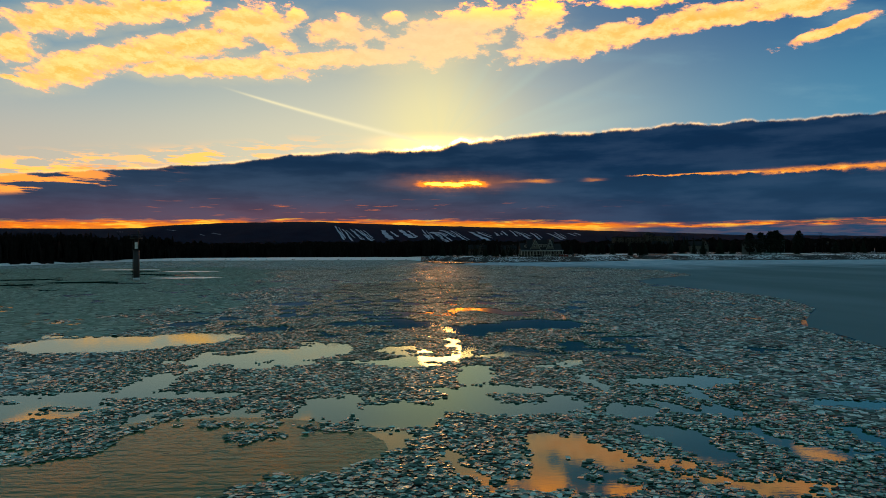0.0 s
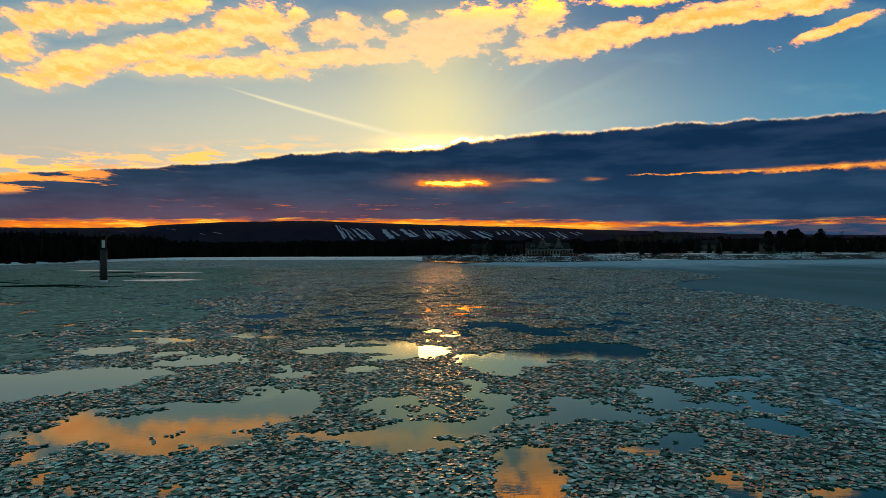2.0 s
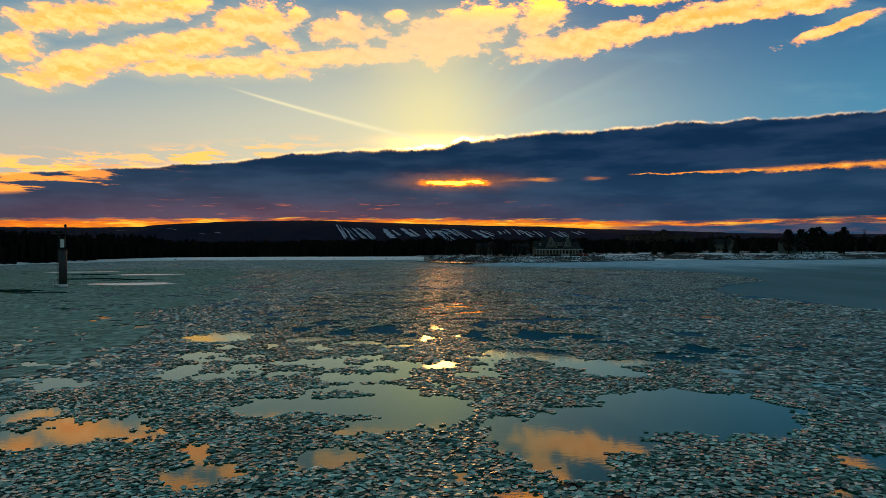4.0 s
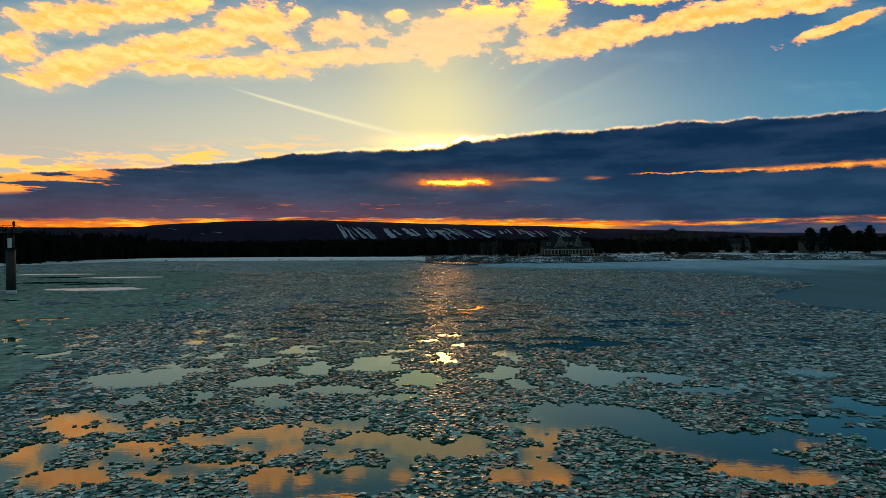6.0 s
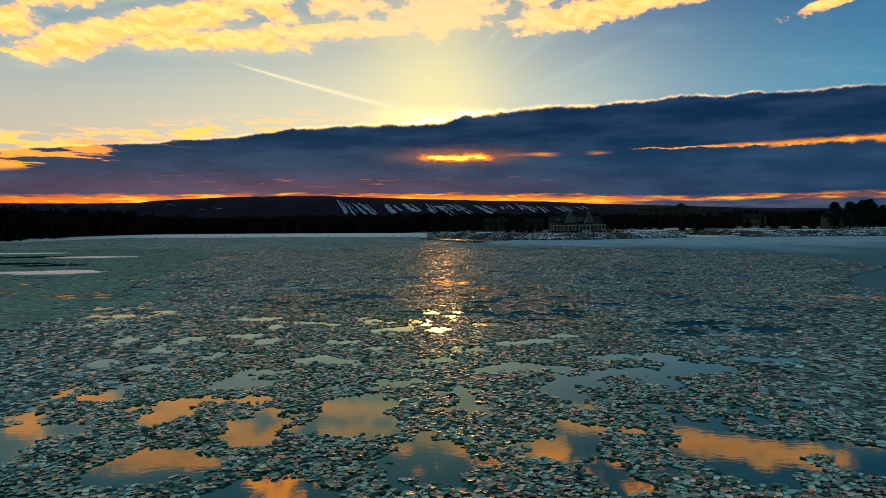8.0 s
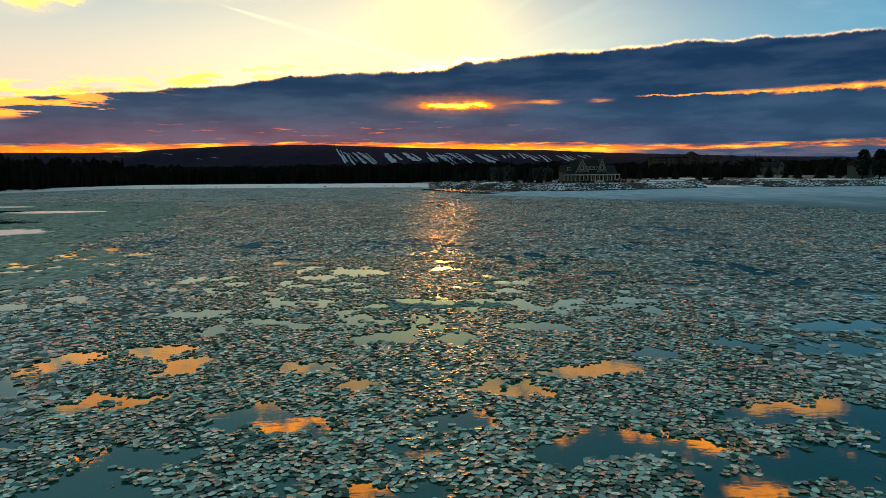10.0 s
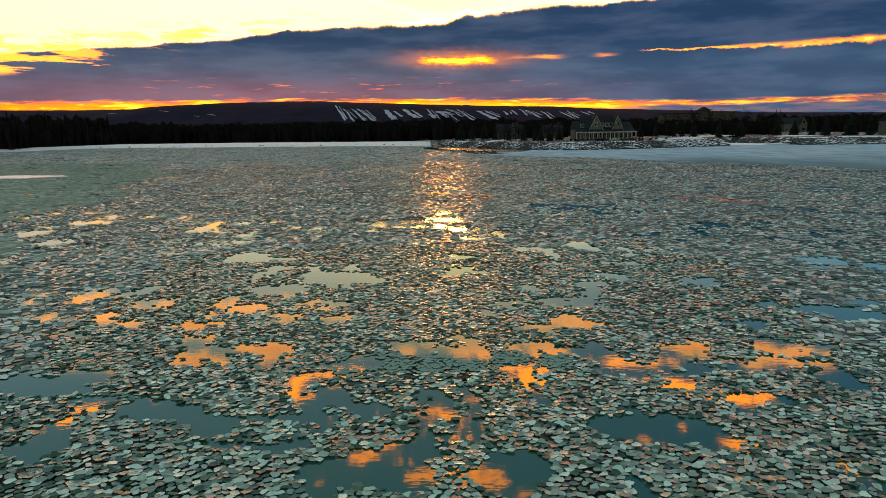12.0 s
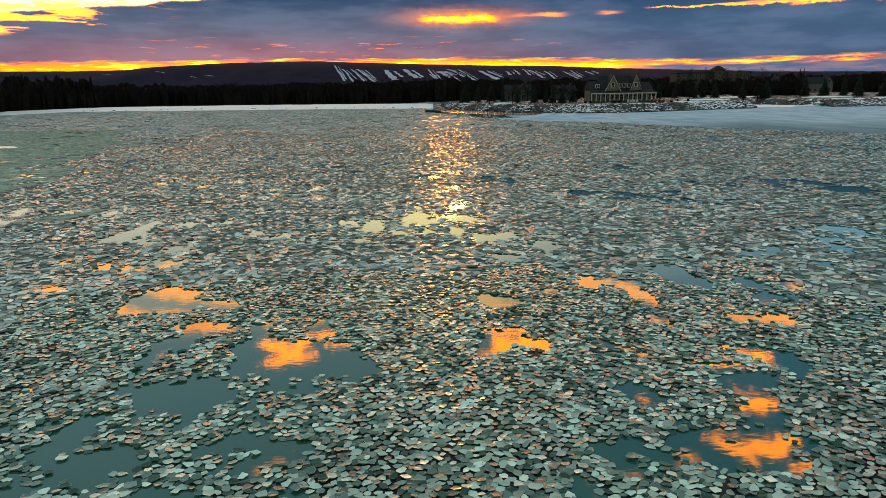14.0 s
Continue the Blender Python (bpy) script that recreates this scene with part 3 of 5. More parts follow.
POOLS += [
    (5.1, 51.8, 0.6, 0.8), (14.6, 52.9, 1.2, 0.7), (-6.5, 52.9, 1.4, 0.9), (-8.3, 54.3, 0.7, 0.9),
    (19.1, 55.0, 0.9, 0.6), (-27.6, 55.4, 7.8, 4.8), (21.3, 55.6, 1.9, 0.5), (-21.1, 57.9, 4.3, 4.2),
    (18.5, 58.6, 1.4, 0.9), (-7.6, 58.8, 1.0, 1.1), (-17.9, 59.5, 2.1, 1.9), (-3.0, 60.0, 0.9, 1.0),
    (6.7, 61.4, 1.8, 3.8), (4.7, 63.1, 1.1, 2.6), (-16.9, 63.5, 1.9, 1.5), (9.8, 63.9, 3.9, 3.5),
    (-14.6, 64.3, 2.0, 1.6), (-1.5, 64.4, 1.6, 1.0), (18.6, 66.2, 1.6, 1.8), (14.8, 66.4, 4.5, 4.4),
    (1.2, 67.5, 2.5, 3.0), (-19.1, 67.7, 1.3, 1.1), (-6.8, 68.5, 2.1, 1.9), (14.8, 68.9, 3.9, 2.0),
]
POOLS += [
    (-25.1, 69.7, 2.2, 2.0), (-2.7, 70.3, 3.5, 3.6), (-21.8, 75.0, 1.5, 0.9), (-3.3, 75.5, 1.4, 1.1),
    (14.1, 75.5, 1.4, 1.2), (-1.4, 75.9, 1.3, 1.1), (-5.1, 76.1, 0.8, 1.6), (3.6, 76.1, 0.8, 0.5),
    (5.6, 76.3, 0.4, 0.6), (-12.8, 76.5, 1.3, 0.7), (-0.4, 76.9, 0.5, 1.1), (-9.1, 76.9, 1.1, 0.4),
    (13.4, 76.9, 1.6, 1.7), (5.1, 77.3, 0.4, 1.4), (-7.7, 77.8, 0.9, 0.3), (11.4, 78.3, 1.4, 0.7),
    (-11.3, 78.5, 1.6, 0.9), (0.7, 78.5, 0.7, 0.9), (-15.7, 78.6, 0.9, 2.4), (1.9, 79.2, 1.2, 0.9),
    (13.7, 79.3, 2.1, 1.5), (-4.0, 79.5, 1.4, 0.4), (16.1, 79.5, 1.7, 1.2), (-0.2, 79.7, 1.4, 1.1),
]
POOLS += [
    (-5.8, 80.0, 1.0, 1.1), (20.5, 80.1, 0.5, 1.0), (5.7, 80.1, 0.4, 1.4), (11.7, 80.2, 1.5, 1.7),
    (2.7, 80.3, 0.5, 0.8), (-11.9, 80.3, 1.0, 0.6), (-1.7, 80.5, 1.5, 1.2), (19.3, 81.0, 1.0, 0.7),
    (-8.3, 81.0, 1.8, 0.7), (-6.7, 81.8, 1.4, 1.1), (5.5, 82.2, 1.1, 0.7), (19.6, 82.6, 1.9, 0.5),
    (-15.1, 82.8, 2.1, 0.8), (10.8, 83.0, 1.6, 2.3), (-3.8, 83.0, 1.4, 0.7), (-17.1, 83.6, 0.5, 1.0),
    (6.9, 83.8, 0.8, 2.4), (9.2, 84.0, 2.5, 1.9), (-12.0, 84.2, 1.1, 0.5), (23.3, 84.8, 1.1, 2.0),
    (-16.5, 85.0, 1.7, 1.0), (-1.1, 88.5, 1.0, 0.8), (-8.2, 88.5, 0.6, 0.9), (16.6, 89.0, 1.6, 0.7),
]
POOLS += [
    (-15.8, 89.0, 0.8, 1.1), (-12.4, 89.2, 0.5, 1.2), (-4.9, 90.4, 2.0, 0.9), (6.4, 91.2, 1.0, 1.4),
    (15.9, 92.2, 1.4, 1.5), (0.2, 93.0, 1.3, 2.2), (-9.7, 93.1, 1.8, 1.5), (26.0, 93.2, 1.1, 1.4),
    (14.5, 93.5, 1.8, 1.1), (11.5, 93.5, 2.0, 3.0), (4.9, 93.8, 1.1, 0.9), (-18.5, 94.2, 3.0, 2.1),
    (6.1, 95.6, 0.8, 1.5), (-6.9, 96.5, 1.0, 1.6), (-3.2, 97.0, 1.9, 1.4), (-16.0, 97.1, 1.6, 1.0),
    (-7.0, 97.7, 0.8, 0.4), (11.0, 98.0, 0.3, 0.9), (-2.5, 98.1, 0.8, 0.8), (-3.5, 98.2, 0.9, 1.0),
    (-11.7, 98.7, 0.7, 0.5), (-7.0, 98.9, 0.7, 0.8), (-3.2, 99.8, 1.4, 1.3), (-11.5, 100.0, 0.8, 0.6),
]
POOLS += [
    (2.0, 100.0, 0.4, 1.1), (7.1, 100.2, 0.4, 1.0), (-2.2, 100.2, 0.8, 1.3), (-8.3, 101.0, 0.5, 0.5),
    (-11.1, 101.1, 1.0, 0.4), (-10.0, 101.3, 0.6, 0.3), (13.0, 101.4, 0.5, 0.3), (-7.8, 101.7, 0.5, 0.5),
    (7.0, 101.7, 0.8, 1.1), (2.7, 101.8, 0.5, 0.4), (1.9, 102.0, 1.0, 0.4), (12.8, 102.5, 0.6, 0.5),
    (-4.7, 102.9, 0.3, 0.5), (-2.6, 103.1, 0.5, 0.2), (8.8, 103.1, 1.0, 1.1), (12.6, 103.5, 0.9, 0.8),
    (-15.7, 103.9, 0.3, 1.0), (-1.6, 104.0, 0.8, 0.4), (-9.0, 104.1, 1.1, 0.5), (8.0, 104.2, 1.1, 1.1),
    (-11.1, 104.2, 0.9, 0.4), (-4.5, 104.5, 0.3, 0.5), (-10.0, 104.9, 0.8, 1.2), (12.1, 105.3, 2.9, 0.8),
]
POOLS += [
    (16.6, 105.4, 1.2, 0.5), (7.5, 106.3, 1.2, 1.1), (4.0, 106.6, 1.0, 0.8), (16.3, 106.7, 1.3, 0.9),
    (-9.2, 106.8, 1.0, 0.5), (14.8, 106.8, 1.3, 1.5), (-1.0, 106.9, 0.4, 0.4), (6.0, 107.3, 1.7, 0.9),
    (-15.0, 107.6, 1.0, 0.3), (21.1, 108.2, 1.1, 0.5), (-16.5, 108.3, 0.8, 0.7), (0.4, 109.0, 0.5, 0.6),
    (14.7, 109.1, 1.4, 0.9), (12.2, 109.2, 1.9, 0.8), (-5.2, 109.4, 0.8, 0.8), (1.4, 109.4, 0.7, 0.9),
    (-20.0, 109.9, 1.0, 1.0), (-6.6, 110.0, 1.6, 0.8), (-12.5, 111.6, 1.8, 0.4), (2.8, 112.3, 1.2, 0.5),
    (-3.5, 113.0, 0.6, 0.5), (-17.7, 113.0, 0.9, 0.7), (6.5, 114.2, 1.6, 0.8), (8.2, 114.8, 0.8, 0.8),
]
POOLS += [
    (-5.9, 115.8, 1.0, 0.7), (-11.4, 116.2, 0.7, 1.1), (10.4, 116.8, 1.0, 0.8), (19.9, 116.9, 1.4, 0.9),
    (-17.3, 117.3, 0.9, 1.2), (-21.9, 117.7, 0.9, 1.2), (26.4, 118.1, 1.7, 1.1), (-13.7, 118.6, 1.3, 1.0),
    (1.2, 120.0, 0.9, 1.2), (-2.5, 120.3, 1.3, 1.2), (22.2, 121.1, 2.3, 0.9), (-1.3, 121.6, 0.4, 0.3),
    (-6.0, 122.2, 0.7, 0.2), (6.1, 122.2, 1.0, 0.5), (-12.2, 122.5, 0.6, 0.9), (0.3, 122.7, 0.4, 0.5),
    (4.9, 122.8, 1.0, 0.6), (-8.0, 123.2, 0.8, 0.6), (-8.9, 123.6, 0.5, 0.6), (-2.9, 123.7, 0.4, 0.7),
    (-6.8, 123.7, 0.7, 0.3), (9.8, 123.8, 0.7, 0.3), (0.4, 123.9, 0.3, 0.3), (-0.9, 124.2, 0.4, 0.7),
]
POOLS += [
    (-10.2, 124.3, 0.7, 0.5), (-3.9, 124.8, 0.5, 1.0), (0.2, 125.0, 0.3, 0.4), (-12.0, 125.2, 0.5, 0.4),
    (13.9, 125.7, 0.7, 1.1), (8.0, 125.7, 0.4, 0.4), (2.7, 126.0, 0.1, 0.6), (-14.2, 126.3, 1.2, 0.5),
    (-5.4, 126.5, 0.6, 0.6), (-15.8, 126.9, 0.8, 0.7), (5.9, 126.9, 0.4, 0.5), (12.0, 127.1, 0.6, 0.4),
    (7.3, 127.1, 0.7, 0.4), (2.6, 127.1, 0.4, 0.3), (8.5, 127.3, 0.4, 0.9), (10.9, 127.4, 0.7, 0.2),
    (-14.1, 127.4, 0.7, 0.4), (6.3, 128.0, 0.5, 0.7), (-3.9, 128.0, 0.7, 0.5), (-7.0, 128.5, 0.3, 0.7),
    (-9.2, 128.7, 0.3, 0.5), (14.8, 128.7, 0.9, 0.6), (9.5, 128.8, 0.6, 0.8), (13.5, 128.8, 1.3, 0.5),
]
POOLS += [
    (5.7, 129.1, 0.6, 0.6), (0.5, 129.1, 0.8, 0.6), (3.9, 129.2, 0.7, 0.4), (-10.2, 129.4, 0.6, 0.8),
    (3.1, 129.7, 0.6, 0.3), (-7.7, 130.0, 1.2, 0.5), (-1.4, 130.1, 0.9, 0.6), (0.4, 130.4, 0.2, 0.6),
    (-10.7, 131.1, 0.7, 0.5), (13.4, 131.8, 0.6, 0.4), (4.2, 132.0, 0.8, 0.3), (6.8, 132.2, 0.6, 0.5),
    (-17.0, 132.4, 0.5, 0.3), (5.6, 132.6, 1.0, 0.8), (19.2, 132.7, 1.0, 0.8), (-11.8, 133.5, 0.7, 0.4),
    (-14.7, 133.9, 0.5, 0.5), (-7.9, 134.1, 0.4, 0.5), (18.2, 134.1, 1.3, 0.6), (-5.2, 134.2, 0.5, 0.6),
    (-16.6, 134.7, 0.5, 0.7), (15.8, 135.3, 0.6, 0.5), (3.5, 135.7, 0.6, 0.4), (6.7, 136.0, 1.3, 0.6),
]
POOLS += [
    (-9.9, 136.2, 0.7, 0.5), (-6.1, 136.4, 1.0, 0.5), (-15.2, 137.3, 0.9, 0.8), (-11.4, 137.3, 0.4, 0.8),
    (-19.5, 139.1, 0.6, 1.2), (14.7, 139.6, 0.9, 1.0), (8.3, 140.1, 0.7, 0.8), (-4.5, 141.1, 0.8, 0.7),
    (10.2, 141.3, 0.7, 0.7), (-6.1, 142.0, 1.8, 1.6), (-7.5, 143.5, 1.1, 0.9), (1.3, 143.5, 1.1, 0.8),
    (1.6, 147.9, 0.8, 0.6), (-11.9, 148.5, 1.6, 0.6), (-13.5, 148.9, 1.4, 1.6), (-31.6, 156.6, 1.2, 1.1),
    (-36.3, 161.9, 1.3, 1.3), (-34.4, 167.8, 1.2, 1.2),
]
# small rafts of plates afloat inside the pools
RAFTS = [
    (-7.4, 28.2, 2.4, 0.6), (-6.2, 26.0, 1.3, 0.9), (-2.7, 26.9, 1.3, 0.6), (-17.9, 31.7, 1.2, 0.6), (-21.0, 48.7, 2.4, 2.2), (-29.1, 48.4, 3.9, 0.8), (-14.0, 49.5, 1.5, 0.7), (-13.0, 43.6, 1.2, 0.8), (12.3, 61.6, 1.5, 1.2), (-3.7, 70.9, 1.8, 0.8), (-11.2, 78.0, 0.7, 0.4), (12.6, 107.5, 2.0, 1.0), (7.2, 105.8, 0.3, 0.4), (8.2, 105.5, 0.8, 0.4),
]

# leads round the channel marker
POOLS += [(-86, 163.5, 10, 4.5), (-72, 158, 6, 2.5), (-98, 153, 9, 3.0), (-91, 212, 9, 4.0), (-78, 205, 7, 3.0), (-112, 180, 10, 4.0), (-104, 240, 10, 4.0)]


def open_water(x, y):
    """Above zero where a pool lies open."""
    wx = x + 0.45 * fractal(x * 0.16, y * 0.16, 1) + 0.50 * fractal(x * 0.45, y * 0.45, 2)
    wy = y + 0.50 * fractal(x * 0.16, y * 0.16, 7) + 0.55 * fractal(x * 0.45, y * 0.45, 8)
    best = np.full(np.shape(x), -9.0)
    for px, py, rx, ry in POOLS:
        d = np.hypot((wx - px) / rx, (wy - py) / ry)
        best = np.maximum(best, (1.0 - d) * min(rx, ry))
    chance = 0.8 * fractal(x * 0.06, y * 0.045, 5) + 0.7 * fractal(x * 0.28, y * 0.2, 6)
    best = np.maximum(best, (chance - 0.98 + 0.20 * np.clip((y - 112) / 20, 0, 1) * np.clip((200 - y) / 30, 0, 1)) * 1.2)
    for px, py, rx, ry in RAFTS:
        d = np.hypot((wx - px) / rx, (wy - py) / ry)
        best = np.minimum(best, (d - 1.0) * min(rx, ry) - 0.2)
    return best + 0.2


def lattice(s, x0, x1, y0, y1):
    """Cells of a shaken honeycomb: centres and six corners each."""
    nx, ny = int((x1 - x0) / s) + 2, int((y1 - y0) / (s * 0.866)) + 2
    i, j = np.meshgrid(np.arange(nx), np.arange(ny))
    cx = (i + 0.5 * (j % 2)).ravel() * s
    cy = (j * 0.866).ravel() * s
    ang = np.radians(30 + 60 * np.arange(6))
    vx = cx[:, None] + s / 1.732 * np.cos(ang)
    vy = cy[:, None] + s / 1.732 * np.sin(ang)
    ka, kb = np.rint(vx / s * 2).astype(np.int64), np.rint(vy / s * 3.4641).astype(np.int64)

    def rnd(m):
        h = (ka * 73856093 ^ kb * 19349663 ^ m * 83492791) & 0x7FFFFFFF
        h = (h * 1103515245 + 12345) & 0x7FFFFFFF
        h = ((h >> 13) ^ h) * 60493 & 0x7FFFFFFF
        return h / 0x7FFFFFFF - 0.5

    vx, vy = vx + rnd(1) * s * 0.50, vy + rnd(2) * s * 0.50
    vx, vy = vx + x0, vy + y0
    wx = 0.55 * s * fractal(vx / s * 0.11, vy / s * 0.11, 21)
    wy = 0.55 * s * fractal(vx / s * 0.11, vy / s * 0.11, 22)
    return vx + wx, vy + wy


def plates(s, x0, x1, y0, y1, keep, seed, rafted=0.20, tight=(0.60, 0.93), slope=0.045, margin=0.0, flat=True, outer=False):
    """Plates of broken ice with upturned rims: vertices (n, 8, 3), six of the rim, the middle and the keel below."""
    rng = np.random.RandomState(seed)
    vx, vy = lattice(s, x0, x1, y0, y1)
    cx, cy = vx.mean(1), vy.mean(1)
    ok = keep(cx, cy) & (cx < ice_edge(cy)) & (cy < shore(cx) - 2) & (((np.abs(cx) < 0.72 * (cy + 3) + 8) & (cy > 15.5)) != outer)
    vx, vy, cx, cy = vx[ok], vy[ok], cx[ok], cy[ok]
    ok = (open_water(vx, vy).max(1) < -margin) if margin else (open_water(cx, cy) < 0)
    vx, vy, cx, cy = vx[ok], vy[ok], cx[ok], cy[ok]
    n = len(cx)
    raft = rng.uniform(0, 1, (n, 1)) < rafted
    shrink = np.where(raft, rng.uniform(1.0, 1.16, (n, 1)), rng.uniform(*tight, (n, 1)))
    if flat:
        vx, vy = cx[:, None] + (vx - cx[:, None]) * shrink, cy[:, None] + (vy - cy[:, None]) * shrink
    else:
        turn = rng.uniform(0, math.tau, (n, 1))
        ring = turn + np.arange(6) * math.tau / 6 + rng.uniform(-0.36, 0.36, (n, 6))
        long, wide = rng.uniform(0.52, 0.70, (n, 1)) * s * shrink, rng.uniform(0.38, 0.56, (n, 1)) * s * shrink
        bulge = 1 + rng.uniform(-0.26, 0.26, (n, 6))
        a, b = np.cos(ring - turn) * long * bulge, np.sin(ring - turn) * wide * bulge
        spin = rng.normal(0.15, 0.55, (n, 1))
        vx, vy = cx[:, None] + a * np.cos(spin) - b * np.sin(spin), cy[:, None] + a * np.sin(spin) + b * np.cos(spin)
    slack = np.where(raft, 0.10, slope)
    tx, ty = rng.normal(0, 1, (n, 1)) * slack, rng.normal(0, 1, (n, 1)) * slack
    lift = rng.uniform(0.012, 0.05, (n, 1)) + np.where(raft, 0.028, 0.0)
    rim = (vx - cx[:, None]) * tx + (vy - cy[:, None]) * ty + lift + rng.uniform(0.0, 0.014, (n, vx.shape[1]))
    k = vx.shape[1]
    out = np.zeros((n, k + 2, 3))
    out[:, :k, 0], out[:, :k, 1], out[:, :k, 2] = vx, vy, rim
    out[:, k, 0], out[:, k, 1], out[:, k, 2] = cx, cy, lift[:, 0] + 0.001
    out[:, k + 1, 0], out[:, k + 1, 1], out[:, k + 1, 2] = cx, cy, -0.05
    return out


CELL = [(k, (k + 1) % 6, 6) for k in range(6)]
KEEL = [((k + 1) % 6, k, 7) for k in range(6)]


def ice_mesh(name, cells, flat=False, mat=None):
    """One mesh out of many plates, by arrays. flat: far plates, of their upper face alone."""
    n, size = len(cells), 6 if flat else 8
    shape = [(0, 1, 2, 3, 4, 5)] if flat else CELL + KEEL
    me = bpy.data.meshes.new(name)
    me.vertices.add(n * size)
    me.vertices.foreach_set("co", cells[:, :size].astype(np.float32).ravel())
    loops = np.array([i for f in shape for i in f])
    all_loops = (np.arange(n)[:, None] * size + loops).ravel()
    all_sizes = np.tile(np.array([len(f) for f in shape]), n)
    me.loops.add(len(all_loops))
    me.loops.foreach_set("vertex_index", all_loops.astype(np.int32))
    me.polygons.add(len(all_sizes))
    me.polygons.foreach_set("loop_start", np.concatenate([[0], np.cumsum(all_sizes)[:-1]]).astype(np.int32))
    rim = np.full(6, 0.80) if flat else np.array([1.0] * 6 + [0.0, 1.0])
    me.attributes.new("rim", "FLOAT", "POINT").data.foreach_set("value", np.tile(rim.astype(np.float32), n))
    me.polygons.foreach_set("use_smooth", np.zeros(len(all_sizes), bool))
    me.materials.append(mat or PLATE)
    me.update(calc_edges=True)
    me.validate()
    return me


def near_zone(x, y):
    """The strip of ice that the flight passes over."""
    return (np.abs(x) < 17.0 + 5.0 * np.clip((85 - y) / 20, 0, 1) + 2.5 * fractal(x * 0.05, y * 0.05, 41)) & (y > 10) & (y < 152 + 3 * fractal(x * 0.08, y * 0.05, 42))


def far_zone(x, y):
    """Where the broken plates give way, patch by patch, to the older sheet."""
    return (y + 34 * fractal(x * 0.03, y * 0.03, 43) + 40 * fractal(x * 0.5, y * 0.3, 44) >= 262) | (x <= -74)


def west_zone(x, y):
    """Smooth wet ice in the western part of the bay."""
    return (x + 9 * fractal(x * 0.04, y * 0.03, 51) + 5 * fractal(x * 0.2, y * 0.12, 52) < np.interp(y, [40, 90, 150, 250, 300], [-42, -30, -34, -60, -90])) & (y > 50) & (y < 290)


def pack_ice():
    root = empty("pack_ice")
    tagged(root, "broken pancake ice with upturned rims on dark water", "pack ice", kind="structure")
    close = plates(0.225, -26, 26, 15, 160, near_zone, 1, 0.25, (0.80, 1.20), 0.05, 0.0, False)
    mid = plates(0.38, -75, 95, 12, 310, lambda x, y: ~near_zone(x, y) & ~far_zone(x, y) & ~west_zone(x, y), 2, 0.05, (0.80, 0.98), 0.05)
    far = plates(0.85, -330, 95, 60, 470, lambda x, y: far_zone(x, y) & ~west_zone(x, y), 3, 0.0, (0.92, 1.04), 0.035)
    west = plates(0.75, -230, -14, 50, 295, west_zone, 8, 0.0, (0.98, 1.05), 0.016)
    aside = plates(0.8, -150, 110, -45, 190, lambda x, y: x > -150, 6, 0.0, (0.94, 1.04), 0.05, outer=True)
    cen = close[:, 6]
    pick = (np.abs(cen[:, 0]) < 4.6) & (cen[:, 1] > 127) & (cen[:, 1] < 137)
    pick[np.flatnonzero(pick)[290:]] = False
    rest = new("ice_rubble", ice_mesh("ice_rubble", close[~pick]))
    rest.parent = root
    tagged(rest, "countless small plates of broken ice packed together", kind="stuff")
    slush = []
    for step, seed, zone in ((0.8, 4, lambda x, y: (y < 255) & (x > -74)), (2.2, 5, lambda x, y: (y >= 255) | (x <= -74))):
        sheet = plates(step, -330, 95, 16, 470, zone, seed, 0.0, (1.03, 1.04), 0.0, 0.05)
        sheet[:, :6, 2] = 0.004
        slush.append(sheet)
    mush = new("slush", ice_mesh("slush", np.concatenate(slush), True, SLUSH))
    mush.parent = root
    tagged(mush, "dark frazil slush between the plates", kind="stuff")
    beyond = new("far_ice_rubble", ice_mesh("far_ice_rubble", np.concatenate([mid, aside]), True, FIELD))
    beyond.parent = root
    sheet = new("sheet_ice", ice_mesh("sheet_ice", far, True, SHEET))
    sheet.parent = root
    grease = new("grease_ice", ice_mesh("grease_ice", west, True, GREASE))
    grease.parent = root
    tagged(grease, "smooth wet ice, the mirrored sky put into its pale colour", kind="stuff")
    tagged(sheet, "grey far ice sheet broken fine", kind="stuff")
    tagged(beyond, "distant field of small broken plates", kind="stuff")
    for cell in close[pick]:
        one_plate = new("ice_plate", ice_mesh("ice_plate", (cell - cell[6])[None]))
        one_plate.parent, one_plate.location = root, cell[6]


pack_ice()


def floe(name, x, y, rx, ry, mat, label, z=0.05, seed=1):
    """A low snow-dusted sheet with a ragged outline."""
    n = 56
    verts, faces = [(x, y, z)], []
    for ring, f in ((0, 0.6), (1, 1.0), (2, 1.01)):
        for k in range(n):
            a = k * math.tau / n
            r = 1 + 0.30 * float(fractal(np.array(math.cos(a) * 0.8), np.array(math.sin(a) * 0.8), seed))
            verts.append((x + rx * r * f * math.cos(a), y + ry * r * f * math.sin(a), z if ring < 2 else -0.05))
    for k in range(n):
        k2 = (k + 1) % n
        faces.append((0, 1 + k, 1 + k2))
        for ring in (0, 1):
            a, b = 1 + ring * n, 1 + (ring + 1) * n
            faces.append((a + k, b + k, b + k2, a + k2))
    return tagged(put(name, verts, faces, mat), label, "ice floe", "snowy floes", "")


floe("snowy_floe", -67, 184.5, 10, 4.5, SHELF, "pale snow-dusted ice floe behind the channel marker", 0.10, 31)
floe("snowy_floe", -86, 236, 11, 4.0, SHELF, "long pale floe of snow-dusted ice", 0.10, 32)
floe("snowy_floe", 139, 383, 11, 14, SNOW, "flat snow-covered ice in the small inlet", 0.16, 36)
floe("snowy_floe", -120, 262, 12, 4.0, SHELF, "wide pale floe near the wooded shore", 0.10, 33)


